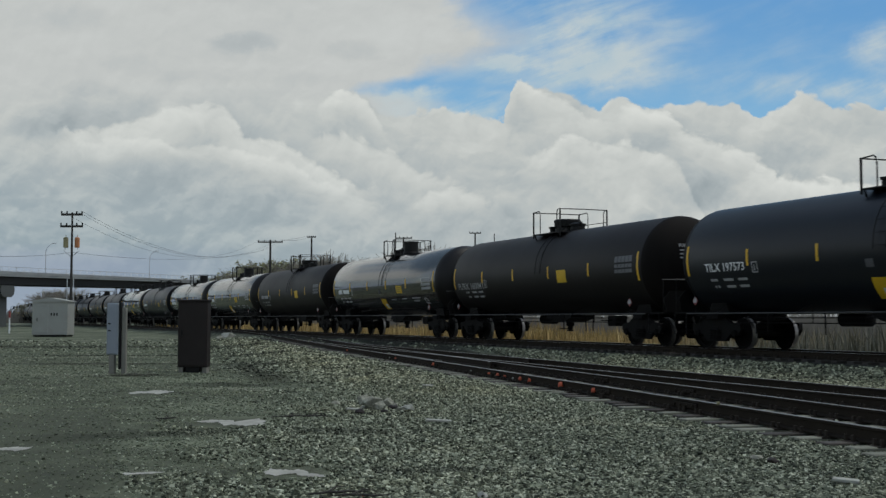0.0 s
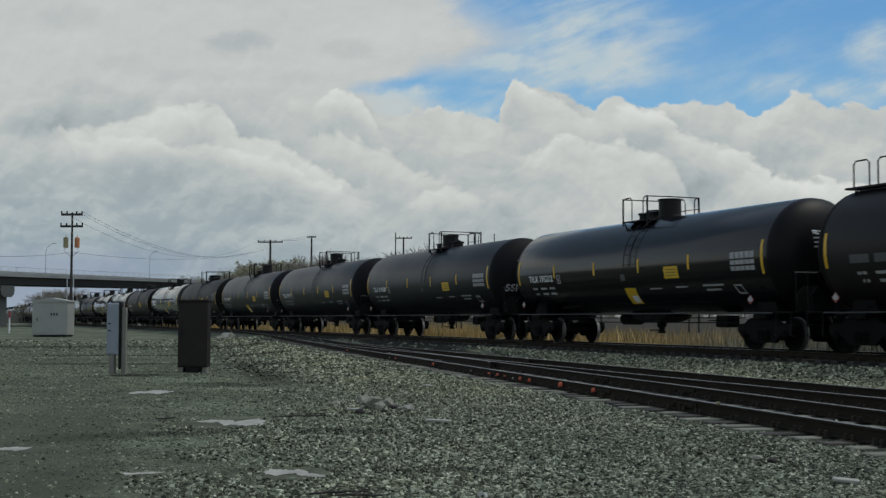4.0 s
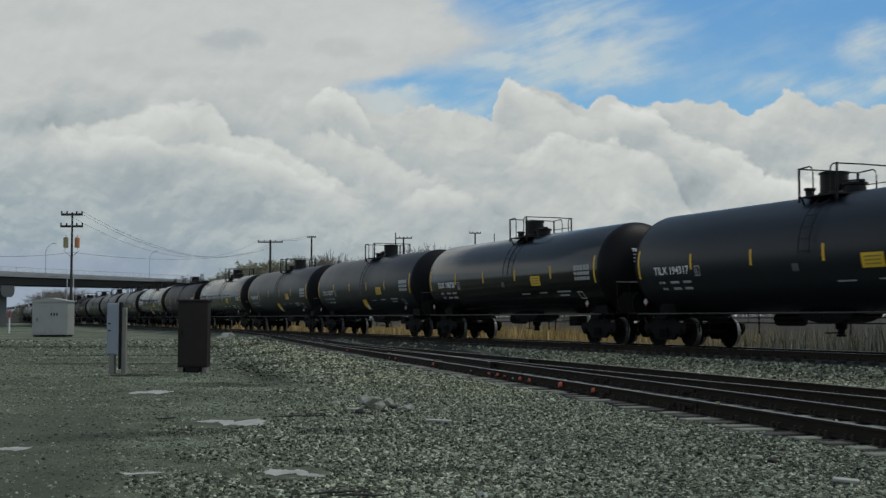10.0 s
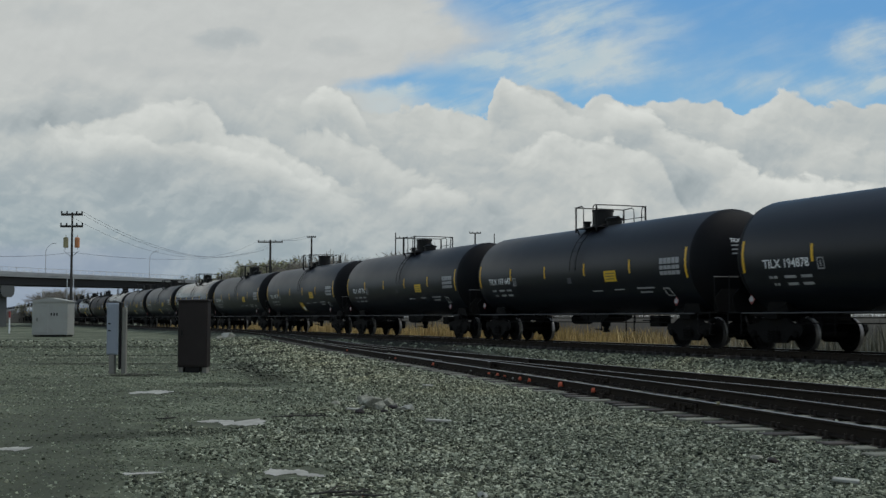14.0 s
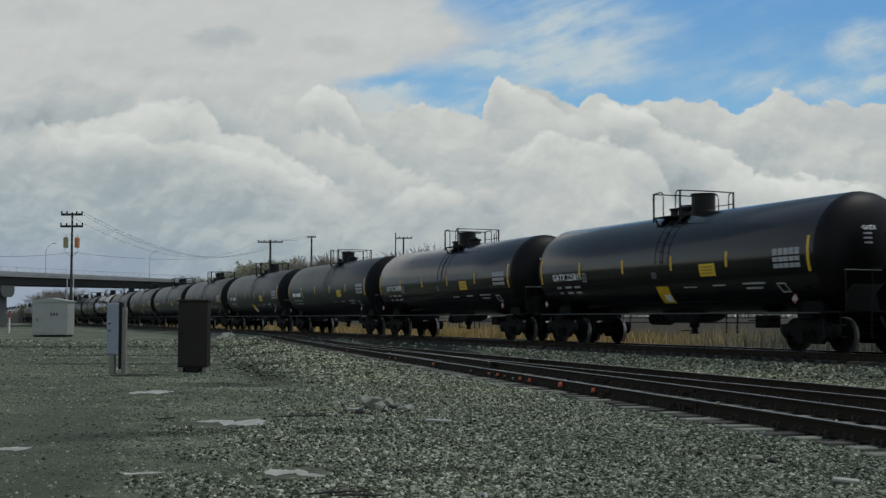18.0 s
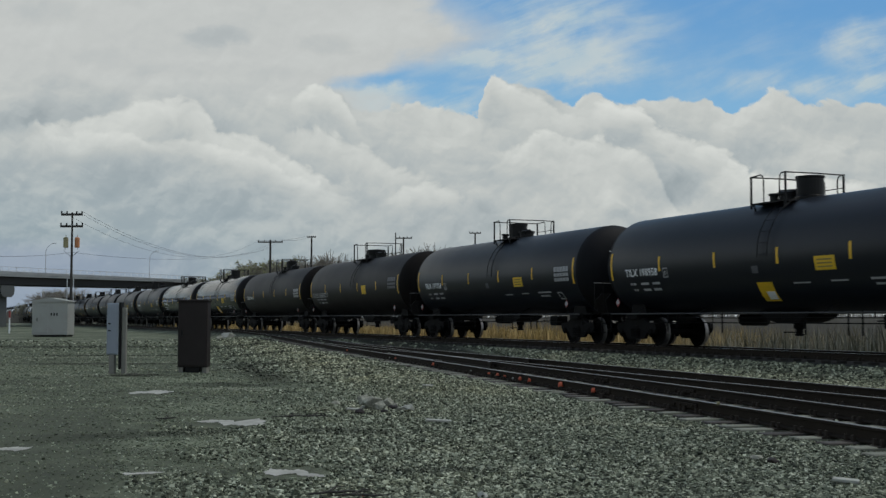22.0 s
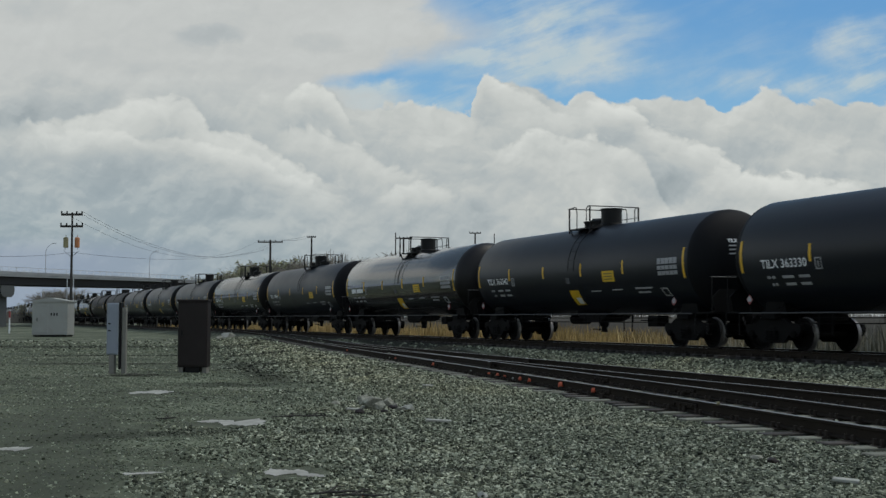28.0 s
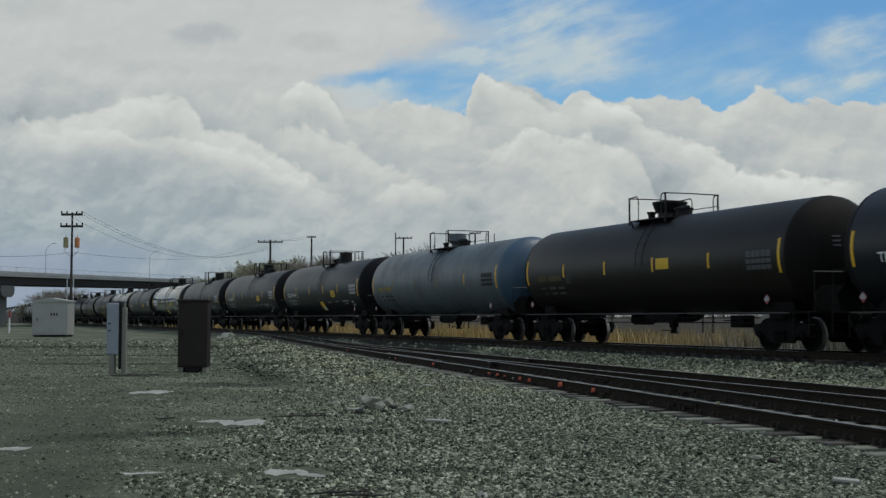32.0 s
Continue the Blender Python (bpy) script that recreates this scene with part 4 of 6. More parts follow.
    if style != "blank":
        bm = bmesh.new()
        for a0, a1, b0, b1 in ((3.0, 3.03, 2.14, 2.44), (3.22, 3.25, 2.14, 2.44), (3.03, 3.22, 2.41, 2.44), (3.03, 3.22, 2.14, 2.17), (3.10, 3.14, 2.20, 2.36)):
            patch(bm, X(a1), X(a0), b0, b1, rows=1)
        part("class_mark", bm, mark, tank)
    for i in range(3):
        bm = bmesh.new()
        z0, y0 = 3.02 - 0.12 * i, 0.60
        q = []
        for yy, zz in ((y0, z0), (y0 - 0.24, z0), (y0 - 0.24, z0 + 0.05), (y0, z0 + 0.04)):
            r2 = (yy * yy + (zz - TC) ** 2) / TR ** 2
            q.append((-(TH + 0.80 * math.sqrt(1 - r2)) - 0.012, yy, zz))
        bm.faces.new([bm.verts.new(p) for p in q])
        part("end_stencil", bm, mark, tank)
    # hazard placards on the side brackets
    for v in (14.08, 0.25):
        bm = bmesh.new()
        c = Vector((X(v), 1.50, 1.40))
        prism(bm, [(0.135, 0), (0, 0.135), (-0.135, 0), (0, -0.135)], 0, 0.012)
        bmesh.ops.translate(bm, verts=bm.verts, vec=c)
        pl = part("hazard_placard", bm, M_RED, car, "red and white diamond hazard placard")
        bm = bmesh.new()
        prism(bm, [(0.10, 0.015), (0, 0.115), (-0.10, 0.015), (-0.07, -0.055), (0.07, -0.055)], 0.013, 0.017)
        bmesh.ops.translate(bm, verts=bm.verts, vec=c)
        part("placard_field", bm, M_FADED, pl)
        bm = bmesh.new()
        rod(bm, [(X(v), 1.49, 1.0), (X(v), 1.49, 1.22)], 0.015)
        part("placard_bracket", bm, M_IRON, car)
    # manway and valve housing
    dx, mx = (-0.55, 0.35) if style == "decal" else (0.17, -0.62)
    fat = style in ("fitted", "brown")
    bm = bmesh.new()
    prof = ([(0.44, 4.10), (0.44, 4.36), (0.50, 4.38), (0.52, 4.62), (0.47, 4.66), (0.10, 4.69)] if style == "fitted"
            else [(0.24, 4.05), (0.26, 4.30), (0.40, 4.44), (0.42, 4.46), (0.42, 4.80), (0.10, 4.83)] if style == "blank"
            else [(0.40, 4.10), (0.40, 4.34), (0.46, 4.36), (0.56, 4.62), (0.58, 4.64), (0.58, 4.70), (0.10, 4.73)] if fat
            else [(0.42, 4.05), (0.42, 4.24), (0.37, 4.27), (0.37, 4.74), (0.40, 4.75), (0.40, 4.80), (0.1, 4.83)])
    lathe(bm, prof, "z", 22, (dx, 0, 0))
    dome = part("valve_housing", bm, M_IRON if material is not M_GREY else M_GREY, car, smooth=False)
    bm = bmesh.new()
    lathe(bm, [(0.28, 4.12), (0.28, 4.36), (0.33, 4.38), (0.33, 4.44), (0.08, 4.50)], "z", 16, (mx, 0.0, 0))
    rod(bm, [(mx - 0.38, 0.05, 4.46), (mx + 0.32, 0.05, 4.50)], 0.05)
    part("manway_cover", bm, M_IRON, dome)
    bm = bmesh.new()
    lathe(bm, [(0.12, 4.1), (0.12, 4.34), (0.16, 4.36), (0.16, 4.42)], "z", 12, (dx + 0.62 if style != "decal" else 0.62, 0.3, 0))
    part("relief_valve", bm, M_IRON, dome)
    # top platform with rails
    x0, x1, yp, zp = RAIL_X[0], RAIL_X[1], 1.0, 4.08
    if style == "decal":
        x0, x1 = -0.74, 0.74
    elif style in ("fitted", "brown", "blank"):
        x0, x1 = -1.08, 1.05
    if style != "walkway":
        for y0, y1 in ((0.50, yp), (-yp, -0.50)):
            bm = bmesh.new()
            box(bm, x0, x1, y0, y1, zp, zp + 0.035)
            for xx in (x0 + 0.1, x1 - 0.1):
                rod(bm, [(xx, y1 if y0 > 0 else y0, zp), (xx, (y1 if y0 > 0 else y0) * 0.9, zp - 0.26)], 0.03)
            part("platform_walk", bm, M_IRON, car)
        bm = bmesh.new()
        box(bm, x1 - 0.25, x1, -0.5, 0.5, zp, zp + 0.035)
        part("platform_walk", bm, M_IRON, car)

        def loop(name, pts, r=0.02):
            b3 = bmesh.new()
            rod(b3, pts, r, 6)
            part(name, b3, M_IRON, car)
        zt = 4.86 if style != "fitted" else 4.95
        for y in (yp, -yp):
            f = 0.55 if y > 0 else 0.7
            loop("handrail", [(x1, y, zt), (x1 - f + 0.12, y, zt + 0.03), (x1 - f + 0.03, y, zt - 0.03), (x1 - f, y, zt - 0.14), (x1 - f, y, zp)])
            loop("handrail", [(x0, y, zt), (x0 + 0.14, y, zt), (x0 + 0.22, y, zt - 0.05), (x0 + 0.25, y, zt - 0.15), (x0 + 0.25, y, zp)])
            loop("rail_post", [(x1, y, zp - 0.12), (x1, y, zt + 0.02)], 0.035)
            loop("rail_post", [(x0, y, zp - 0.12), (x0, y, zt + 0.02)], 0.035)
        for xx in (x0, x1):
            loop("handrail", [(xx, -yp, zt), (xx, 0, zt + 0.01), (xx, yp, zt)])
        loop("handrail", [(x1, -yp, zp + 0.42), (x0, -yp, zp + 0.42)], 0.014)
    else:
        for y0, y1 in ((0.35, 0.75),):
            bm = bmesh.new()
            box(bm, -7.6, 7.6, y0, y1, 4.16, 4.21)
            for i in range(9):
                rod(bm, [(-7.2 + 1.8 * i, 0.72, 4.17), (-7.2 + 1.8 * i, 0.78, 3.98)], 0.025)
            part("running_board", bm, M_IRON, car, "full-length top running board")
        for cx, w in ((7.0, 0.55), (6.2, 0.45), (-7.0, 0.55), (-6.2, 0.45), (1.6, 0.7), (-1.6, 0.7), (2.6, 0.5)):
            bm = bmesh.new()
            hh = 4.86 if abs(cx) > 5 else 4.72
            rod(bm, [(cx - w / 2, 0.74, 4.18), (cx - w / 2, 0.74, hh - 0.08), (cx - w / 2 + 0.08, 0.74, hh), (cx + w / 2 - 0.08, 0.74, hh),
                     (cx + w / 2, 0.74, hh - 0.08), (cx + w / 2, 0.74, 4.18)], 0.022)
            part("handrail", bm, M_IRON, car)
    # side ladder up to the platform
    bm = bmesh.new()
    for xx in (X(7.76), X(8.18)):
        rod(bm, [curved(None, xx, z, 0.10) for z in (2.55, 2.9, 3.2, 3.5, 3.8, 4.0, 4.12)], 0.014, 5)
    for i in range(5):
        z = 2.62 + 0.29 * i
        rod(bm, [curved(None, X(7.76), z, 0.10), curved(None, X(8.18), z, 0.10)], 0.010, 5)
    part("ladder", bm, M_IRON, car)
    # side handrail, sill, outlet, brake gear
    bm = bmesh.new()
    rod(bm, [(-7.6, 1.50, 1.03), (7.6, 1.50, 1.03)], 0.022)
    part("side_handrail", bm, M_DULL, car)
    for s in (-1, 1):
        bm = bmesh.new()
        box(bm, min(s * 5.2, s * 8.3), max(s * 5.2, s * 8.3), -0.22, 0.22, 0.80, 1.12, 0.02)
        box(bm, s * 6.72 - 0.3, s * 6.72 + 0.3, -1.25, 1.25, 0.86, 1.06, 0.02)
        prism(bm, [(s * 6.72 - 0.5, 1.0), (s * 6.72 - 0.34, 1.40), (s * 6.72 + 0.34, 1.40), (s * 6.72 + 0.5, 1.0)], -0.98, 0.98)
        part("stub_sill", bm, M_UNDER, car)
        for i in (1, 3):
            bm = bmesh.new()
            xx = s * (0.9 + 1.8 * i)
            rod(bm, [(xx, 1.50, 1.03), (xx, 0.95, 1.28)], 0.014, 5)
            part("rail_bracket", bm, M_IRON, car)
        bm = bmesh.new()
        box(bm, min(s * 7.75, s * 8.35), max(s * 7.75, s * 8.35), -1.45, 1.45, 1.02, 1.07, 0.01)
        part("end_platform", bm, M_UNDER, car)
        for yy in (-1.34, 1.34):
            bm = bmesh.new()
            rod(bm, [(s * 8.38, yy, 1.05), (s * 8.38, yy, 2.10)], 0.013, 5)
            part("end_post", bm, M_IRON, car)
        bm = bmesh.new()
        rod(bm, [(s * 8.38, -1.36, 2.10), (s * 8.38, 1.36, 2.10)], 0.014)
        part("end_handrail", bm, M_PALE if s < 0 else M_IRON, car)
        # added plate, not seen, that keeps bright sky out of the car gap
        bm = bmesh.new()
        prism(bm, [(-1.20, 1.07), (1.20, 1.07), (1.30, 1.5), (1.05, 1.75), (-1.05, 1.75), (-1.30, 1.5)], 0.0, 0.03)
        bmesh.ops.rotate(bm, verts=bm.verts, cent=(0, 0, 0), matrix=Matrix.Rotation(math.pi / 2, 3, "Z"))
        bmesh.ops.translate(bm, verts=bm.verts, vec=(s * 8.33, 0, 0))
        part("head_shield", bm, M_IRON, car, "dark plate added to close the gap between the cars")
        for yy in (-0.55, 0.35):
            bm = bmesh.new()
            rod(bm, [(s * 8.5, yy, 0.92), (s * 8.62, yy, 0.70), (s * 8.72, yy * 0.8, 0.52), (s * 8.78, yy * 0.6, 0.50)], 0.03)
            part("air_hose", bm, M_IRON, car)
        bm = bmesh.new()
        box(bm, min(s * 8.3, s * 8.62), max(s * 8.3, s * 8.62), -0.12, 0.12, 0.76, 1.0, 0.03)
        box(bm, min(s * 8.60, s * 8.79), max(s * 8.60, s * 8.79), -0.17, 0.13, 0.72, 1.02, 0.05)
        part("coupler", bm, M_UNDER, car)
        if s > 0:
            bm = bmesh.new()
            lathe(bm, [(0.24, -0.015), (0.27, 0.0), (0.24, 0.015)], "x", 18, (8.40, 0.75, 2.0))
            rod(bm, [(8.36, 0.75, 1.1), (8.36, 0.75, 2.0)], 0.03)
            part("hand_brake_wheel", bm, M_IRON, car)
        for xx in (s * 7.7, s * 8.3):
            bm = bmesh.new()
            rod(bm, [(xx, 1.45, 1.03), (xx, 1.45, 0.42), (xx + s * 0.0, 1.30, 0.42)], 0.02)
            rod(bm, [(xx, 1.45, 0.72), (xx, 1.30, 0.72)], 0.016)
            part("grab_iron", bm, M_IRON, car)
        bogie(car, s * 6.72)
    bm = bmesh.new()
    prism(bm, [(-1.05 * math.cos(math.pi * i / 14), 1.08 - 0.33 * math.sin(math.pi * i / 14)) for i in range(15)], -0.5, 0.5)
    skid = part("outlet_skid", bm, M_UNDER, car)
    bm = bmesh.new()
    lathe(bm, [(0.16, 0.80), (0.16, 0.62), (0.10, 0.58), (0.10, 0.46), (0.13, 0.45), (0.13, 0.40)], "z", 12)
    rod(bm, [(0, 0, 0.5), (0.3, 0.3, 0.5)], 0.02)
    part("outlet_valve", bm, M_UNDER, skid)
    bm = bmesh.new()
    lathe(bm, [(0.05, 2.2), (0.2, 2.25), (0.2, 3.3), (0.05, 3.35)], "x", 14, (0, -0.6, 0.86))
    part("air_reservoir", bm, M_UNDER, car)
    bm = bmesh.new()
    box(bm, -4.6, -4.0, 0.3, 0.75, 0.62, 0.98, 0.03)
    rod(bm, [(-4.3, 0.75, 0.82), (-4.3, 1.2, 0.82)], 0.02)
    part("brake_valve", bm, M_UNDER, car)
    for z, y in ((0.90, 0.9), (0.76, 1.1)):
        bm = bmesh.new()
        rod(bm, [(-5.6, y, z), (5.6, y, z)], 0.017)
        for i in range(4):
            xx = -4.8 + 3.1 * i + y
            rod(bm, [(xx, y, z), (xx, y, 1.1)], 0.015, 5)
        part("brake_pipe", bm, M_UNDER, car)
    for xx in (4.7, 4.2, 1.9, -1.7, -3.3, -3.8):
        bm = bmesh.new()
        rod(bm, [(xx, 1.2, 1.0), (xx, 1.2, 0.46)], 0.022, 5)
        part("hanger", bm, M_UNDER, car)
    return car, tank


CARS = []


def train():
    global WHEEL_ME, FRAME_ME
    WHEEL_ME, FRAME_ME = wheelset_mesh(), side_frame_mesh()
    proto = {}
    kinds = {
        "K": (M_BLACK, "plain", "black tank car with white lettering and yellow reflective stripes"),
        "k": (M_BLACK, "decal", "black tank car with yellow stripes and a slanted yellow decal"),
        "S": (M_SHINE, "plain", "glossy new black tank car with yellow reflective stripes"),
        "s": (M_SHINE, "decal", "glossy new black tank car with a slanted yellow decal"),
        "D": (M_DUSTY, "decal", "dusty black tank car with a pale greyish sheen on top"),
        "F": (M_MATTE, "fitted", "matte dark tank car with faded white lettering and yellow square"),
        "T": (M_MATTE, "bare", "matte black tank car with thin yellow reflective stripes"),
        "W": (M_MATTE, "walkway", "dark tank car with a full-length walkway on top"),
        "B": (M_BROWN, "brown", "weathered brown-black tank car with dim lettering"),
        "G": (M_GREY, "blank", "plain blue-grey tank car with worn markings"),
    }
    for code, (mat, style, label) in kinds.items():
        car, tank = tank_car(mat, style)
        car["label"] = label
        proto[code] = car
    # (kind, leading stripe's place along the line at the start, number on the side), from the head of the visible train backwards
    ahead = "KDkSDKkDSKDkK"
    rows = [(ahead[i % len(ahead)], 203.7 + 17.45 * (13 - i), "") for i in range(13)]
    rows += [("K", 203.70, ""), ("k", 186.30, ""), ("K", 168.90, ""), ("D", 151.50, ""),
             ("K", 134.10, ""), ("D", 116.70, ""), ("D", 99.30, ""), ("F", 81.90, ""),
             ("D", 64.40, ""), ("F", 47.19, "FURX 160041"), ("k", 29.71, "TILX 197573"), ("K", 12.27, "TILX 198742"),
             ("K", -5.33, "TILX 190400"), ("s", -22.96, "TILX 195212"), ("W", -40.18, ""), ("S", -57.78, "TILX 198033"),
             ("k", -75.31, "TILX 191010"), ("k", -92.77, "TILX 195357"), ("S", -110.19, "TILX 198728"), ("K", -127.73, "TILX 194317"),
             ("k", -145.14, "TILX 199112"), ("K", -162.62, "TILX 197 701"), ("K", -180.00, "TILX 197 647"), ("k", -197.47, "TILX 194878"),
             ("K", -215.21, ""), ("S", -232.47, "GATX 225820"), ("s", -250.05, "GATX 225811"), ("T", -267.74, "TCBX 194141"),
             ("F", -285.00, "FURX 160052"), ("K", -302.51, "TILX 197758"), ("k", -319.85, "TILX 198958"), ("k", -337.34, "TILX 197705"),
             ("S", -354.71, "TILX 191472"), ("K", -372.12, "TILX 197641"), ("D", -389.42, ""), ("k", -406.85, "TILX 363342"),
             ("K", -424.36, "TILX 363330"), ("k", -441.73, "TILX 199118"), ("G", -459.04, ""), ("B", -476.57, ""),
             ("K", -494.04, "TILX"), ("k", -511.44, "")]
    used, made = set(), []
    for code, lead, number in rows:
        if code in used:
            car = copy_thing(proto[code], Matrix())
        else:
            car = proto[code]
            used.add(code)
        CARS.append((car, lead - 7.40))
        made.append((car, code, number))
    for car, code, number in made:
        dim = {"F": M_FADED, "W": M_DIM, "B": M_SMEAR, "G": M_OCHRE, "T": M_WHITE}.get(code, M_WHITE)
        tank = next(o for o in car.children if o.name.startswith("tank"))
        if number:
            low = 0.12 if code == "F" else 0.0
            dress("car_number", text_mesh(number, 0.37 if code == "F" else 0.325, from_left(0.33 if code == "F" else 0.85), 2.23 - low, stretch=1.22 if code == "F" else 1.07), dim, tank)
            dress("end_lettering", end_text(number.split()[0]), dim, tank)
            if number == "TILX 190400":
                dress("scrawl", end_text("SSP", 0.42, 1.12, 1.98), M_FADED, tank, "scrawled pale letters")
        else:
            for x0, x1 in ((0.85, 1.50), (1.68, 2.62)):
                bm = bmesh.new()
                patch(bm, from_left(x1), from_left(x0), 2.23, 2.44, rows=2)
                part("lettering_bar", bm, dim, tank)


def end_text(text, size=0.15, at_y=0.62, at_z=3.14):
    """Small lettering on the trailing tank head."""
    cu = bpy.data.curves.new("letters", "FONT")
    cu.body, cu.size, cu.resolution_u, cu.offset = text, size, 1, 0.006
    tmp = bpy.data.objects.new("letters", cu)
    scene.collection.objects.link(tmp)
    bpy.context.view_layer.update()
    me = bpy.data.meshes.new_from_object(tmp.evaluated_get(bpy.context.evaluated_depsgraph_get()))
    bpy.data.objects.remove(tmp)
    bpy.data.curves.remove(cu)
    for v in me.vertices:
        y, z = at_y - v.co.x, at_z + v.co.y
        r2 = min(1.0, (y * y + (z - TC) ** 2) / TR ** 2)
        v.co = (-(TH + 0.80 * math.sqrt(1 - r2)) - 0.01, y, z)
    me.name = "lettering"
    return me


def gone(t):
    """Metres run since the start: the train gathers speed a little."""
    return 15.95 * t + 0.00625 * t * t


def motions():
    turn = Matrix.Rotation(math.atan2(DIR.y, DIR.x), 4, "Z")
    for car, s in CARS:
        walk(car, [(t, Matrix.Translation(main_at(s + gone(t), 0, MAIN_Z)) @ turn) for t in (0.0, 4.0, 8.0, 12.0, 16.0, 20.0, 24.0, 28.0, 32.0)])
    wheels = [o for car, s in CARS for o in car.children_recursive if o.name.startswith("wheelset")]
    first = wheels[0]
    walk(first, [(i / FPS, Matrix.Rotation(gone(i / FPS) / 0.452, 4, "Y")) for i in range(0, 32 * FPS + 1)])
    for w in wheels[1:]:
        w.rotation_mode = "QUATERNION"
        w.animation_data_create()
        w.animation_data.action = first.animation_data.action
        w.animation_data.action_slot = first.animation_data.action_slot
    walk(SKY, [(t, Matrix.Translation(EYE) @ Matrix.Rotation(radians(1.85 * t / 32), 4, "Z") @ Matrix.Rotation(radians(0.35 * t / 32), 4, "X")) for t in (0.0, 8.0, 16.0, 24.0, 32.0)])


train()
tracks()


# ---------------------------------------------------------------- left side: cabinets, bridge, poles, trees
def col_x(c, depth):
    return (c - 784) / 2100 * depth


def bungalow():
    y, x0, x1 = 92.0, col_x(58, 92), col_x(121, 92)
    th = empty("signal_cabin", "pale grey sheet-metal railway signal cabin on gravel", "equipment cabin")
    bm = bmesh.new()
    box(bm, x0, x1, y, y + 1.7, 0.12, 2.75, 0.03)
    part("body", bm, M_CABIN, th)
    bm = bmesh.new()
    cx = (x0 + x1) / 2
    prism(bm, [(x0 - 0.08, 2.75), (cx, 3.02), (x1 + 0.08, 2.75), (x1 + 0.08, 2.68), (x0 - 0.08, 2.68)], y - 0.08, y + 1.78)
    part("roof", bm, M_CABIN, th)
    bm = bmesh.new()
    box(bm, x0 + 0.25, x0 + 1.25, y - 0.03, y, 0.3, 2.45, 0.012)
    d = part("door", bm, M_CABIN, th)
    bm = bmesh.new()
    box(bm, x0 + 0.38, x0 + 0.43, y - 0.09, y - 0.03, 1.2, 1.45)
    part("door_handle", bm, M_IRON, d)
    bm = bmesh.new()
    box(bm, x0 + 0.1, x1 - 0.1, y + 0.1, y + 1.6, -0.1, 0.12)
    part("base", bm, M_IRON, th)
    for i in range(3):
        bm = bmesh.new()
        box(bm, cx + 0.05 + 0.22 * i, cx + 0.16 + 0.22 * i, y - 0.012, y, 1.62, 1.82)
        part("marking_bar", bm, M_IRON, th)


def case():
    y, x0, x1 = 31.3, col_x(316, 31.3), col_x(368, 31.3)
    th = empty("relay_case", "tall dark brown metal relay case on short legs", "equipment case")
    bm = bmesh.new()
    box(bm, x0, x1, y, y + 0.45, 0.12, 1.84, 0.015)
    part("body", bm, M_CASE, th)
    bm = bmesh.new()
    box(bm, x0 - 0.025, x1 + 0.025, y - 0.03, y + 0.48, 1.84, 1.90, 0.012)
    part("lid", bm, M_CASE, th)
    bm = bmesh.new()
    box(bm, x0 + 0.03, x1 - 0.03, y - 0.018, y, 0.16, 1.80, 0.008)
    d = part("door", bm, M_CASE, th)
    bm = bmesh.new()
    box(bm, x0 + 0.10, x0 + 0.13, y - 0.05, y - 0.018, 0.95, 1.1)
    part("handle", bm, M_IRON, d)
    for xx in (x0 + 0.02, x1 - 0.14):
        bm = bmesh.new()
        box(bm, xx, xx + 0.12, y + 0.05, y + 0.42, -0.05, 0.12, 0.01)
        part("leg", bm, M_POST, th)
    bm = bmesh.new()
    box(bm, x0 + 0.2, x1 - 0.2, y + 0.05, y + 0.4, -0.05, 0.13, 0.01)
    part("conduit_box", bm, M_IRON, th)


def meter():
    y, x0, x1 = 30.6, col_x(190, 30.6), col_x(213, 30.6)
    th = empty("meter_pedestal", "grey metal electric meter cabinet on a post", "utility box")
    bm = bmesh.new()
    box(bm, x0, x1 - 0.03, y, y + 0.25, 0.47, 1.80, 0.015)
    part("cabinet", bm, M_METER, th)
    bm = bmesh.new()
    box(bm, x0 + 0.02, x1 - 0.05, y - 0.015, y, 0.5, 1.77, 0.008)
    d = part("door", bm, M_METER, th)
    for z in (1.25, 1.07):
        bm = bmesh.new()
        box(bm, x0 + 0.05, x0 + 0.11, y - 0.04, y - 0.015, z, z + 0.035)
        part("latch", bm, M_IRON, d)
    bm = bmesh.new()
    box(bm, x0 + 0.06, x0 + 0.2, y + 0.02, y + 0.2, -0.05, 0.47, 0.01)
    part("post", bm, M_POST, th)
    bm = bmesh.new()
    box(bm, x1 - 0.03, x1 + 0.03, y + 0.02, y + 0.26, 0.1, 1.82, 0.01)
    part("back_channel", bm, M_IRON, th)
    bm = bmesh.new()
    box(bm, x1 + 0.035, x1 + 0.15, y + 0.06, y + 0.2, -0.05, 1.68, 0.012)
    tagged(part("wooden_post", bm, M_POST), "weathered grey square timber post beside the meter", "post")


def marker():
    y = 113.0
    x = col_x(18, y)
    th = empty("marker_post", "white marker post with a red top", "marker post")
    bm = bmesh.new()
    box(bm, x - 0.06, x + 0.06, y, y + 0.1, -0.05, 1.45, 0.01)
    part("post", bm, M_WHITE, th)
    bm = bmesh.new()
    box(bm, x - 0.08, x + 0.08, y - 0.02, y + 0.12, 1.45, 2.1, 0.02)
    part("red_cap", bm, M_RED, th)


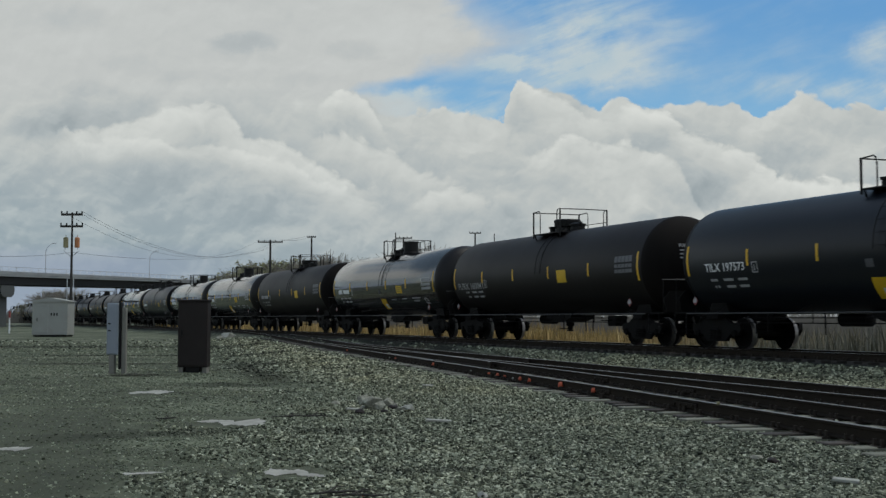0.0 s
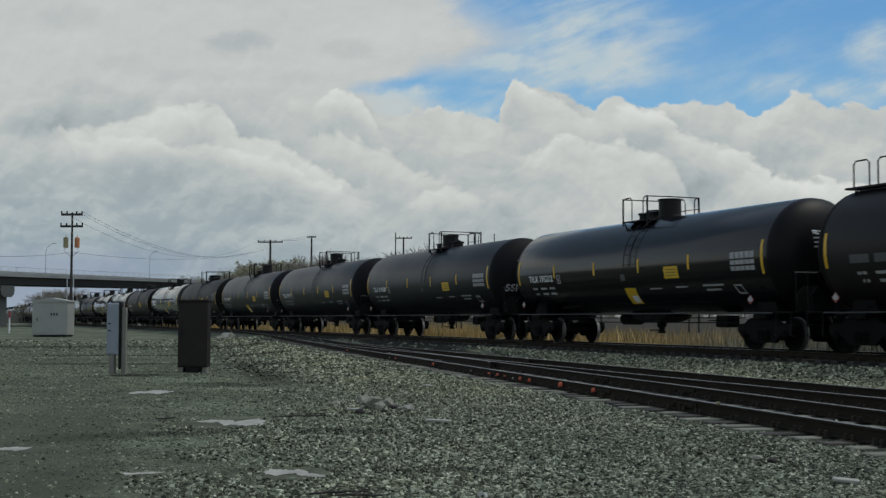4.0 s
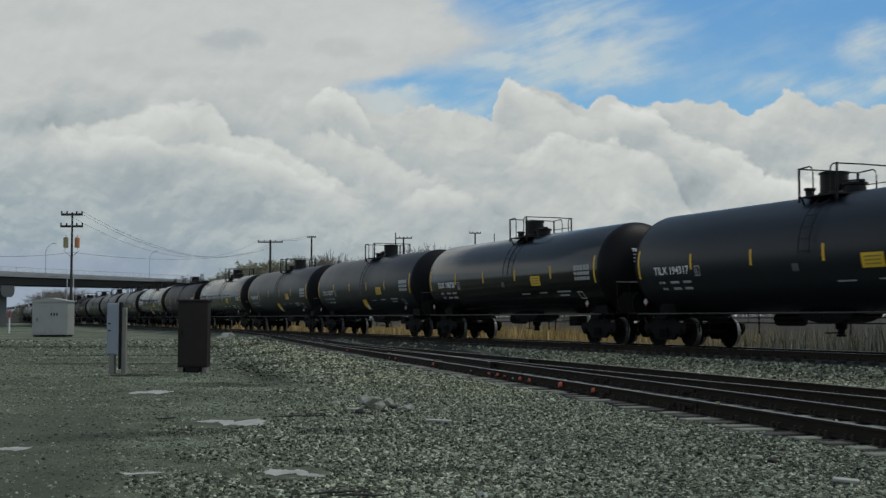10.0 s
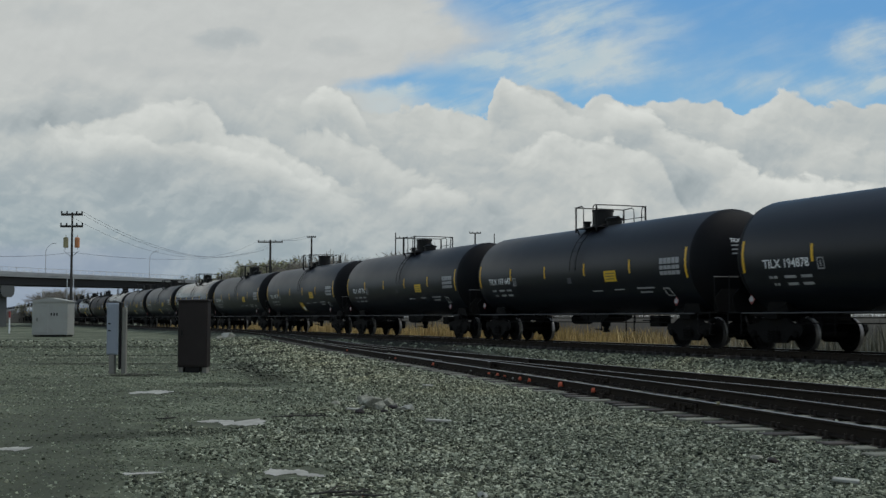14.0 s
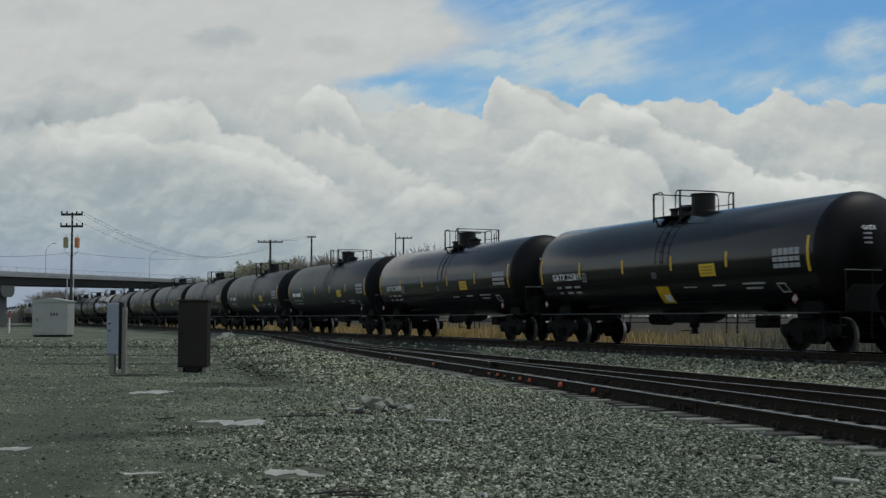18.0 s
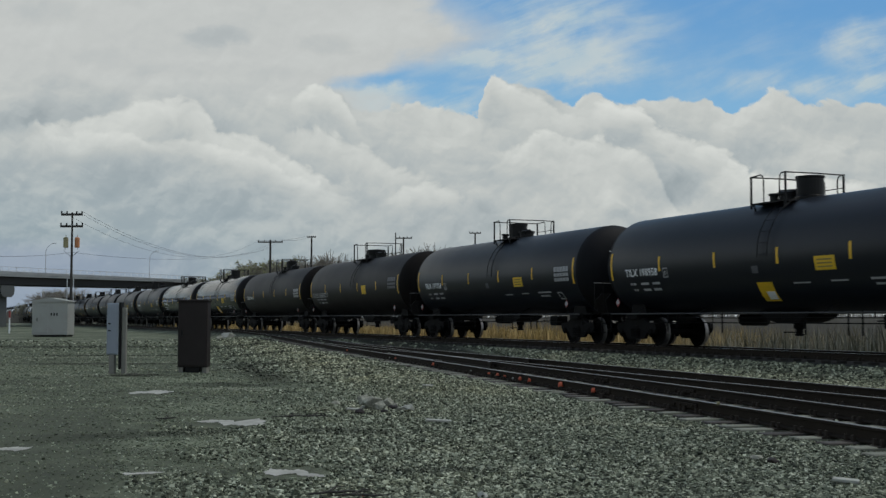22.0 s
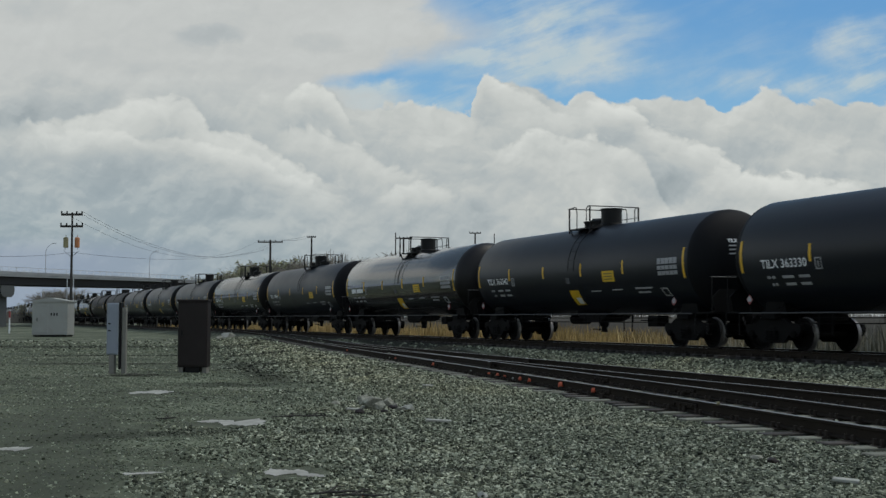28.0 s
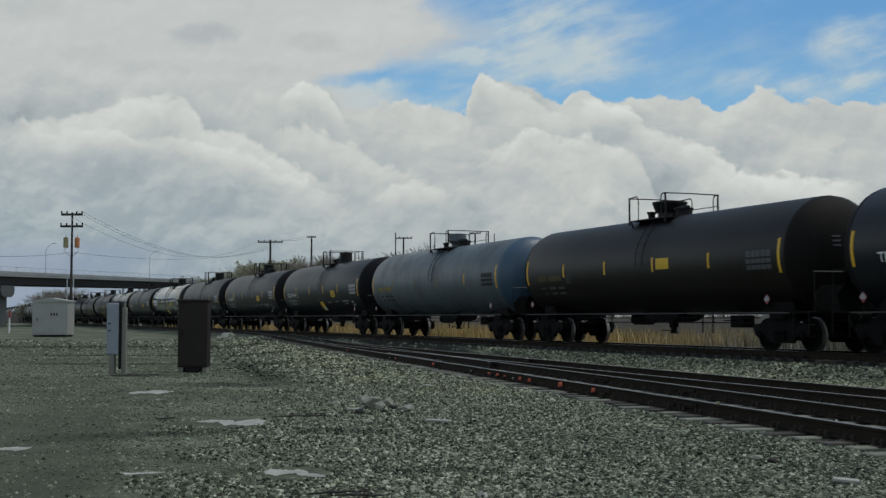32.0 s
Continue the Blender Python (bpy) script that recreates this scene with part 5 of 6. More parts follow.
def bridge():
    """A road overpass over the line, falling gently to the right."""
    a, b = Vector((col_x(-140, 186), 186, 0)), Vector((col_x(345, 240), 240, 0))
    th = empty("road_overpass", "concrete road overpass with dark steel girders and railing", "bridge", kind="structure")
    d = (b - a)
    ln = d.length
    d.normalize()
    n = Vector((-d.y, d.x, 0))

    def prof(f):
        return 8.55 + 0.1 * f, 7.0 + 0.45 * f, 9.75 - 0.25 * f

    def beam(name, o0, o1, fz0, fz1, mat, segs=12):
        bm = bmesh.new()
        prev = None
        for i in range(segs + 1):
            f = i / segs
            p = a + d * ln * f
            z0, z1 = fz0(f), fz1(f)
            q = [bm.verts.new(p + n * o + Vector((0, 0, z))) for o, z in ((o0, z0), (o1, z0), (o1, z1), (o0, z1))]
            if prev:
                for j in range(4):
                    bm.faces.new((prev[j], prev[(j + 1) % 4], q[(j + 1) % 4], q[j]))
            else:
                bm.faces.new(q)
            prev = q
        bm.faces.new(prev[::-1])
        bmesh.ops.recalc_face_normals(bm, faces=bm.faces)
        return part(name, bm, mat, th)
    beam("deck", -0.5, 11.5, lambda f: prof(f)[0] - 0.1, lambda f: prof(f)[0] + 0.25, M_CONCRETE)
    for o in (0.2, 3.6, 7.0, 10.4):
        beam("girder", o, o + 0.5, lambda f: prof(f)[1], lambda f: prof(f)[0] - 0.1, M_GIRDER)
    for o in (-0.5, 11.2):
        beam("parapet", o, o + 0.3, lambda f: prof(f)[0] + 0.1, lambda f: prof(f)[2] - 0.35, M_CONCRETE)
        beam("hand_rail", o + 0.1, o + 0.18, lambda f: prof(f)[2] + 0.35, lambda f: prof(f)[2] + 0.43, M_LAMP)
    for i in range(40):
        f = (i + 0.5) / 40
        p = a + d * ln * f
        bm = bmesh.new()
        z = prof(f)[2]
        rod(bm, [p + n * -0.36 + Vector((0, 0, z - 0.4)), p + n * -0.36 + Vector((0, 0, z + 0.4))], 0.05, 5)
        part("rail_post", bm, M_LAMP, th)
    for f in (0.265, 0.93):
        p = a + d * ln * f
        bm = bmesh.new()
        box(bm, -0.8, 0.8, 1.0, 9.5, -1.0, 5.4, 0.15)
        o = part("pier", bm, M_PIER_SHADED, th)
        o.matrix_basis = turned(p, d)
        bm = bmesh.new()
        prism(bm, [(-0.8, 5.0), (0.8, 5.0), (1.3, 5.5), (1.45, 6.1), (1.35, 6.98), (-1.35, 6.98), (-1.45, 6.1), (-1.3, 5.5)], 0.0, 11.0)
        o = part("pier_cap", bm, M_PIER_SHADED, th)
        o.matrix_basis = turned(p, d)
    for f, flip in ((0.545, 1), (0.975, 1)):
        p = a + d * ln * f + n * 11.0
        z = prof(f)[2]
        lamp = empty("street_lamp", "grey steel street lamp with a curved arm on the overpass", "street lamp", "lamps on the overpass")
        bm = bmesh.new()
        rod(bm, [p + Vector((0, 0, z - 0.7)), p + Vector((0, 0, z + 4.4)), p + Vector((0.4, 0, z + 5.2)), p + Vector((1.3, 0, z + 5.8))], [0.09, 0.06, 0.05, 0.045])
        part("pole", bm, M_LAMP, lamp)
        bm = bmesh.new()
        box(bm, p.x + 1.2, p.x + 1.95, p.y - 0.13, p.y + 0.13, z + 5.72, z + 5.86, 0.03)
        part("lamp_head", bm, M_LAMP, lamp)


def utility_pole(cx, top_row, depth, arms, label, base=-0.5, r=0.14):
    x = col_x(cx, depth)
    top = 1.4 + (564 - top_row) / 2100 * depth
    th = empty("utility_pole", label, "utility pole", "poles along the line")
    bm = bmesh.new()
    rod(bm, [(x, depth, base), (x, depth, top * 0.5), (x, depth, top)], [r * 1.25, r * 1.1, r * 0.8], 10)
    part("pole", bm, M_WOOD, th)
    ends = []
    for row, half in arms:
        z = 1.4 + (564 - row) / 2100 * depth
        hw = half / 2100 * depth
        bm = bmesh.new()
        box(bm, x - hw, x + hw, depth - r - 0.1, depth - r, z - 0.09, z + 0.09, 0.01)
        part("cross_arm", bm, M_WOOD, th)
        for k in (-0.95, -0.45, 0.45, 0.95):
            bm = bmesh.new()
            lathe(bm, [(0.05, z + 0.09), (0.07, z + 0.16), (0.05, z + 0.24), (0.06, z + 0.28)], "z", 8, (x + hw * k, depth - r - 0.05, 0))
            part("insulator", bm, M_IRON, th)
        ends.append((x, depth, z + 0.25, hw))
    return th, ends


def cables(name, a, b, sag, r=0.012):
    bm = bmesh.new()
    a, b = Vector(a), Vector(b)
    rod(bm, [a.lerp(b, i / 14) - Vector((0, 0, sag * 4 * (i / 14) * (1 - i / 14))) for i in range(15)], r, 4)
    return tagged(part(name, bm, M_CABLE), "thin black overhead wire sagging between poles", "power line", "overhead wires")


def poles():
    d1 = 96.0
    th, e = utility_pole(126, 376, d1, ((380, 19), (401, 20)), "tall dark utility pole with two cross-arms and transformers", r=0.09)
    x = col_x(126, d1)
    for c, mat in ((116, M_TAN), (136, M_ORANGE)):
        bm = bmesh.new()
        cx, z0 = col_x(c, d1), 1.4 + (564 - 439) / 2100 * d1
        lathe(bm, [(0.12, z0), (0.20, z0 + 0.03), (0.20, z0 + 0.78), (0.14, z0 + 0.84), (0.05, z0 + 0.86)], "z", 14, (cx, d1 - 0.1, 0))
        rod(bm, [(cx, d1 - 0.1, z0 + 0.86), (cx, d1 - 0.1, z0 + 1.05)], 0.03)
        part("transformer", bm, mat, th, "rusty transformer can")
        bm = bmesh.new()
        rod(bm, [(cx, d1 - 0.1, z0), (cx + (0.15 if c > 126 else -0.15), d1 - 0.1, z0 - 0.25), (x, d1 - 0.1, z0 - 0.75)], 0.02)
        part("drop_cable", bm, M_CABLE, th)
    for c in (121, 132):
        bm = bmesh.new()
        rod(bm, [(col_x(c, d1), d1 - 0.3, -0.1), (col_x(c, d1), d1 - 0.3, 4.6)], 0.035)
        part("conduit", bm, M_LAMP, th)
    d2, d3 = 165.0, 230.0
    t2, e2 = utility_pole(478, 425, d2, ((429, 22),), "weathered wooden utility pole with a cross-arm", r=0.17)
    t3, e3 = utility_pole(551, 418, d3, ((420, 8),), "slim far wooden utility pole", r=0.2)
    utility_pole(700, 412, 200, (), "bare slim wooden pole", r=0.12)
    utility_pole(714, 420, 190, ((422, 15),), "wooden utility pole with a cross-arm behind the train", r=0.16)
    utility_pole(841, 412, 210, ((413, 10),), "far utility pole with a short cross-arm", r=0.16)
    utility_pole(875, 414, 220, (), "bare slim wooden pole", r=0.10)
    a, b = e[0], e2[0]
    for k in (-0.95, 0.45, 0.95):
        cables("overhead_wire", (a[0] + a[3] * k, a[1], a[2]), (b[0] + b[3] * k, b[1], b[2]), 3.0)
    c = e3[0]
    for k in (-0.9, 0.9):
        cables("overhead_wire", (b[0] + b[3] * k, b[1], b[2]), (c[0] + c[3] * k, c[1], c[2]), 0.3, 0.018)
    low = (x, d1, 1.4 + (564 - 447) / 2100 * d1)
    cables("overhead_wire", low, (col_x(-200, 60), 60, 5.0), 0.4)
    cables("overhead_wire", low, (b[0], b[1], 1.4 + (564 - 440) / 2100 * d2), 1.0)


def bare_tree(seed, height, spread, bud):
    """A leafless or budding tree: trunk and limbs, and a crown of fine twigs with small buds."""
    rnd = random.Random(seed)
    limbs, twigs, leaf = bmesh.new(), bmesh.new(), bmesh.new()
    top = [0.0]

    def grow(p, d, ln, r, lev):
        q = p + d * ln
        top[0] = max(top[0], q.z)
        mid = p + d * ln * 0.5 + Vector((rnd.uniform(-1, 1), rnd.uniform(-1, 1), rnd.uniform(-0.5, 0.5))) * ln * 0.07
        rod(limbs if lev < 2 else twigs, [p, mid, q], [r, r * 0.8, max(r * 0.55, 0.012)], 5 if lev < 2 else 3)
        if lev == 5:
            if rnd.random() < bud:
                for _ in range(3):
                    c = p.lerp(q, rnd.random()) + Vector((rnd.uniform(-1, 1), rnd.uniform(-1, 1), rnd.uniform(-1, 1))) * 0.2
                    s = rnd.uniform(0.05, 0.11)
                    a, b = Vector((rnd.uniform(-1, 1), rnd.uniform(-1, 1), rnd.uniform(-1, 1))) * s, Vector((rnd.uniform(-1, 1), rnd.uniform(-1, 1), rnd.uniform(-1, 1))) * s
                    leaf.faces.new([leaf.verts.new(c + v) for v in (a, b, -a, -b)])
            return
        for _ in range(4 if lev < 3 else 3):
            nd = (d + Vector((rnd.uniform(-1, 1) * spread, rnd.uniform(-1, 1) * spread, rnd.uniform(-0.25, 0.6)))).normalized()
            grow(p.lerp(q, rnd.uniform(0.45, 1.0)), nd, ln * rnd.uniform(0.58, 0.8), max(r * 0.52, 0.016), lev + 1)
    grow(Vector((0, 0, -0.5)), Vector((rnd.uniform(-0.1, 0.1), 0, 1)).normalized(), height * 0.32, height * 0.022, 0)
    th = empty("bare_tree", "", "tree", "trees beyond the track")
    part("trunk", limbs, M_BARK, th)
    part("crown", twigs, M_BARK, th)
    if len(leaf.faces):
        part("foliage", leaf, M_BUD, th)
    else:
        leaf.free()
    return th, top[0]


def trees():
    rnd = random.Random(9)
    protos = [bare_tree(s, 9.0, 0.8, b) for s, b in ((1, 0.9), (2, 0.35), (3, 0.0), (4, 0.6))]
    labels = ("green-brown tree budding beyond the track", "bare grey tree with a few buds", "leafless grey-brown tree beyond the train", "thin tree just coming into leaf")
    used = set()

    def plant(i, cx, top_row, depth):
        z0 = -0.6
        h = 1.4 + (564 - top_row) / 2100 * depth - z0
        m = Matrix.LocRotScale((col_x(cx, depth), depth, z0), Euler((0, 0, rnd.uniform(0, 6.28))), None)
        if i not in used:
            th = protos[i][0]
            used.add(i)
            th.matrix_basis = m
        else:
            th = copy_thing(protos[i][0], m)
        s = h / protos[i][1]
        th.scale = (s * rnd.uniform(1.1, 1.4), s * rnd.uniform(1.1, 1.4), s)
        th["label"] = labels[i]
    for cx, row, dep in ((318, 494, 250), (336, 490, 255), (352, 488, 250), (368, 489, 245), (385, 484, 255), (402, 482, 250), (418, 478, 245), (434, 466, 235), (450, 461, 225), (466, 458, 220),
                         (482, 456, 222), (496, 459, 225), (512, 460, 230), (528, 462, 235), (542, 466, 235),
                         (442, 470, 240), (458, 464, 238), (474, 462, 240), (489, 462, 236), (504, 463, 241), (520, 465, 239), (535, 467, 244), (552, 470, 238)):
        plant(rnd.choice((0, 1, 3)), cx, row, dep)
    for cx, row, dep in ((566, 440, 210), (592, 446, 215), (735, 430, 190), (758, 428, 185), (780, 432, 190), (610, 458, 240), (579, 443, 212), (747, 434, 196), (770, 432, 194)):
        plant(2, cx, row, dep)
    for cx, row, dep in ((40, 530, 330), (70, 515, 330), (92, 508, 320), (110, 505, 330), (130, 506, 325), (170, 512, 340), (200, 512, 340), (235, 512, 340), (270, 508, 300)):
        plant(rnd.choice((1, 2, 3)), cx, row, dep)


def far_woods():
    """A far low belt of bare brush along the horizon, behind the reeds."""
    rnd = random.Random(21)
    bm = bmesh.new()
    for i in range(2600):
        cx = rnd.uniform(-60, 1700)
        dep = rnd.uniform(330, 420)
        x, h = col_x(cx, dep), rnd.uniform(1.2, 3.2) + (2.0 if cx < 420 else 0)
        w = rnd.uniform(0.8, 2.6)
        for _ in range(5):
            a = Vector((x + rnd.uniform(-w, w), dep + rnd.uniform(-2, 2), -0.6))
            rod(bm, [a, a + Vector((rnd.uniform(-1, 1), 0, h * rnd.uniform(0.6, 1.0)))], [0.25, 0.04], 3)
    for i in range(2600):
        cx, dep = rnd.uniform(560, 1700), rnd.uniform(62, 170)
        x, h = col_x(cx, dep), rnd.uniform(2.0, 2.9)
        for _ in range(4):
            a = Vector((x + rnd.uniform(-0.8, 0.8), dep + rnd.uniform(-1, 1), -0.6))
            if a.dot(SIDE) > MAIN_D + 13:
                rod(bm, [a, a + Vector((rnd.uniform(-0.5, 0.5), 0, h * rnd.uniform(0.6, 1.0)))], [0.07, 0.02], 3)
    tagged(part("far_brush", bm, M_BARK), "far grey-brown belt of bare brush", "brush", kind="stuff")


def reeds():
    """Dry golden reeds on the far side of the line."""
    rng = np.random.default_rng(5)
    n = 42000
    s = rng.uniform(5, 160, n)
    off = rng.uniform(4.0, 12.0, n)
    px = SIDE.x * (MAIN_D + off) + DIR.x * s
    py = SIDE.y * (MAIN_D + off) + DIR.y * s
    pz = ground_z(px, py) - 0.05
    h = rng.uniform(0.9, 1.75, n) * (0.85 + 0.25 * wob(px, py, 0.5)) + 0.1
    w = rng.uniform(0.012, 0.035, n)
    ang = rng.uniform(0, math.pi, n)
    lean = rng.normal(0, 0.16, (n, 2))
    dx, dy = np.cos(ang) * w, np.sin(ang) * w
    b0 = np.stack([px - dx, py - dy, pz], -1)
    b1 = np.stack([px + dx, py + dy, pz], -1)
    m0 = np.stack([px + lean[:, 0] * h * 0.4 - dx * 0.7, py + lean[:, 1] * h * 0.4 - dy * 0.7, pz + h * 0.6], -1)
    m1 = np.stack([px + lean[:, 0] * h * 0.4 + dx * 0.7, py + lean[:, 1] * h * 0.4 + dy * 0.7, pz + h * 0.6], -1)
    tp = np.stack([px + lean[:, 0] * h, py + lean[:, 1] * h, pz + h], -1)
    v = np.stack([b0, b1, m1, m0, tp], 1).reshape(-1, 3)
    i = np.arange(n)[:, None] * 5
    me = bpy.data.meshes.new("dry_reeds")
    q = (i + np.array([0, 1, 2, 3])).tolist()
    t = (i + np.array([3, 2, 4])).tolist()
    me.from_pydata(v.tolist(), [], q + t)
    tagged(dress("dry_reeds", me, M_GRASS), "tall dry golden reeds beyond the track", "grass", kind="stuff")


def puddles():
    """Ragged shallow puddles: lobed outlines with a blunt and a drawn-out end, small islets of mud left free."""
    rnd = random.Random(12)
    for i, (x0, x1, y, dep) in enumerate(PUDDLES):
        bm = bmesh.new()
        n = 150
        ph = [rnd.uniform(0, 6.28) for _ in range(6)]
        skew = (-0.25, 0.15, 0.55, 0.1, -0.2)[i % 5]
        vs = []
        for j in range(n):
            a = 2 * math.pi * j / n
            ca, sa = math.cos(a), math.sin(a)
            k = (0.62 + 0.22 * math.sin(2 * a + ph[0]) + 0.16 * math.sin(3 * a + ph[1]) + 0.14 * math.sin(5 * a + ph[4]) + 0.10 * math.sin(9 * a + ph[2]) + 0.07 * math.sin(17 * a + ph[3]) + 0.05 * math.sin(29 * a + ph[5]))
            narrow = 0.45 + 0.55 * (0.5 + 0.5 * ca * (1 if i % 2 else -1)) ** 0.6
            vs.append(bm.verts.new(((x0 + x1) / 2 + (x1 - x0) / 2 * ca * (0.72 + 0.3 * k), y + dep * (sa * k * narrow - skew * ca), -0.036)))
        bm.faces.new(vs)
        tagged(part("puddle", bm, M_WATER), "shallow milky rain puddle on dark gravel", "puddle", "puddles on the lot")


def scatter(name, x, y, size, material, label, rng, flat=1.0):
    """Loose stones, each its own little lump, joined."""
    n = len(x)
    z = ground_z(x, y) + size * 0.3 * flat
    base = np.array([(a, b, c) for a in (-1, 1) for b in (-1, 1) for c in (-1, 1)], float)
    v = base[None] * (0.55 + 0.9 * rng.random((n, 8, 3))) * size[:, None, None] * rng.uniform(0.6, 1.15, (n, 1, 3))
    v[..., 2] *= flat
    a, bq = rng.uniform(0, 6.28, n), rng.normal(0, 0.5 * flat, n)
    ca, sa, cb, sb = np.cos(a), np.sin(a), np.cos(bq), np.sin(bq)
    vx, vy, vz = v[..., 0], v[..., 1], v[..., 2]
    vx, vz = vx * cb[:, None] - vz * sb[:, None], vx * sb[:, None] + vz * cb[:, None]
    vx, vy = vx * ca[:, None] - vy * sa[:, None], vx * sa[:, None] + vy * ca[:, None]
    V = np.stack([vx + x[:, None], vy + y[:, None], vz + z[:, None]], -1).reshape(-1, 3)
    quad = np.array([(4, 6, 7, 5), (0, 4, 5, 1), (2, 3, 7, 6), (1, 5, 7, 3), (0, 1, 3, 2)])
    F = (np.arange(n)[:, None, None] * 8 + quad[None]).reshape(-1, 4)
    me = bpy.data.meshes.new(name)
    me.from_pydata(V.tolist(), [], F.tolist())
    tagged(dress(name, me, material), label, "gravel", kind="stuff")


def stony_share(x, y):
    """How thickly ballast lies: bare on the lot, closed beside the siding."""
    es = x * SSIDE.x + y * SSIDE.y
    return np.clip((es - 2.1 * smooth01(y, 14, 23) - 0.1 + 1.0 * wob(x, y, 0.6) + 0.7 * wob(x, y, 1.9, 3.0)) / 3.4, 0.0, 1.0)


def clear_of_track(x, y, rng):
    es, e = x * SSIDE.x + y * SSIDE.y, x * SIDE.x + y * SIDE.y - MAIN_D
    along = (x * SDIR.x + y * SDIR.y - 6) % 0.55
    crib = (along > 0.14) & (along < 0.41)
    ok = (e < -2.0) & (in_puddle(x, y) > 1.05 + 0.35 * wob(x, y, 5.0))
    ok &= ~((np.abs(es - 8.5) < 1.15) & (~crib | (rng.random(len(x)) < 0.75)))
    ok &= ~((np.abs(es - 8.5) < 1.42) & ~crib & (rng.random(len(x)) < 0.25))
    ok &= ~((np.abs(es - 11.2) < 1.2) & (~crib | (rng.random(len(x)) < 0.75)))
    return ok


def stones():
    rng = np.random.default_rng(3)
    n = 270000
    y = 8.0 + 19 * rng.random(n) ** 1.25
    x = rng.uniform(-0.40, 0.52, n) * y
    keep = (rng.random(n) < np.maximum(stony_share(x, y), 0.002)) & clear_of_track(x, y, rng)
    x, y = x[keep], y[keep]
    size = rng.uniform(0.007, 0.0165, len(x)) * (1 + 0.5 * (rng.random(len(x)) < 0.08))
    scatter("ballast", x, y, size, M_STONE, "coarse grey crushed-stone ballast", rng)
    # farther off the stones lie more loosely
    n = 115000
    y = (4.9 + rng.random(n) * 4.05) ** 2
    x = rng.uniform(-0.40, 0.46, n) * y
    keep = (rng.random(n) < np.maximum(stony_share(x, y) * 1.7, 0.005 + 0.05 * smooth01(y, 42, 60))) & clear_of_track(x, y, rng)
    x, y = x[keep], y[keep]
    scatter("far_ballast", x, y, (0.011 + 0.00050 * y) * rng.uniform(0.6, 1.3, len(x)), M_STONE, "coarse grey ballast strewn across the lot", rng, 0.8)
    # the shoulder of the main line
    n = 42000
    s, e = rng.uniform(2, 75, n), rng.uniform(-8.5, -2.0, n)
    x, y = SIDE.x * (MAIN_D + e) + DIR.x * s, SIDE.y * (MAIN_D + e) + DIR.y * s
    keep = clear_of_track(x, y, rng) & (x * SSIDE.x + y * SSIDE.y > 12.6)
    x, y = x[keep], y[keep]
    scatter("shoulder_ballast", x, y, rng.uniform(0.016, 0.034, len(x)), M_STONE, "coarse grey-brown ballast along the main line", rng, 0.9)
    n = 120000
    y = 8.0 + 62 * rng.random(n) ** 1.35
    x = rng.uniform(-0.40, 0.14, n) * y
    packed = (1 - smooth01(x * SSIDE.x + y * SSIDE.y + 0.5 * wob(x, y, 1.1), -0.8, 0.4)) * (1 - smooth01(y, 17, 23))
    keep = (rng.random(n) > stony_share(x, y)) & clear_of_track(x, y, rng) & (rng.random(n) > 0.7 * packed)
    x, y = x[keep], y[keep]
    scatter("pebbles", x, y, rng.uniform(0.005, 0.0125, len(x)) * (0.7 + 0.02 * y) * (1 + (rng.random(len(x)) < 0.03)), M_PEBBLE, "small grey pebbles trodden into dark dirt", rng, 0.6)


def thicket():
    """An unseen dark tree belt added round the lot's open side, for the tanks to mirror."""
    rnd = random.Random(77)
    bm = bmesh.new()
    for i in range(1500):
        a, r = radians(rnd.uniform(-196, -46)), rnd.uniform(55, 75)
        x, y = r * math.sin(a), r * math.cos(a)
        if x * SIDE.x + y * SIDE.y > MAIN_D - 12:
            continue
        h = rnd.uniform(5.5, 8.5)
        for _ in range(5):
            b = Vector((x + rnd.uniform(-1.5, 1.5), y + rnd.uniform(-1.5, 1.5), -0.3))
            rod(bm, [b, b + Vector((rnd.uniform(-0.7, 0.7), rnd.uniform(-0.7, 0.7), h * rnd.uniform(0.5, 1.0)))], [0.5, 0.06], 3)
    tagged(part("thicket", bm, M_UNSEEN_THICKET), "unseen dark tree belt added for the tank sides to reflect", "trees", kind="stuff")


def lump(rnd, r, squash=0.6):
    """A broken rock: the hull of points thrown on a squashed ball."""
    bm = bmesh.new()
    for _ in range(18):
        d = Vector((rnd.gauss(0, 1), rnd.gauss(0, 1), rnd.gauss(0, 1))).normalized()
        bm.verts.new(Vector((d.x * 1.15, d.y, d.z * squash)) * r * rnd.uniform(0.75, 1.12))
    got = bmesh.ops.convex_hull(bm, input=bm.verts)
    bmesh.ops.delete(bm, geom=[g for g in got["geom_interior"] if isinstance(g, bmesh.types.BMVert)], context="VERTS")
    bmesh.ops.bevel(bm, geom=list(bm.edges), offset=r * 0.05, segments=1, affect="EDGES")
    return bm


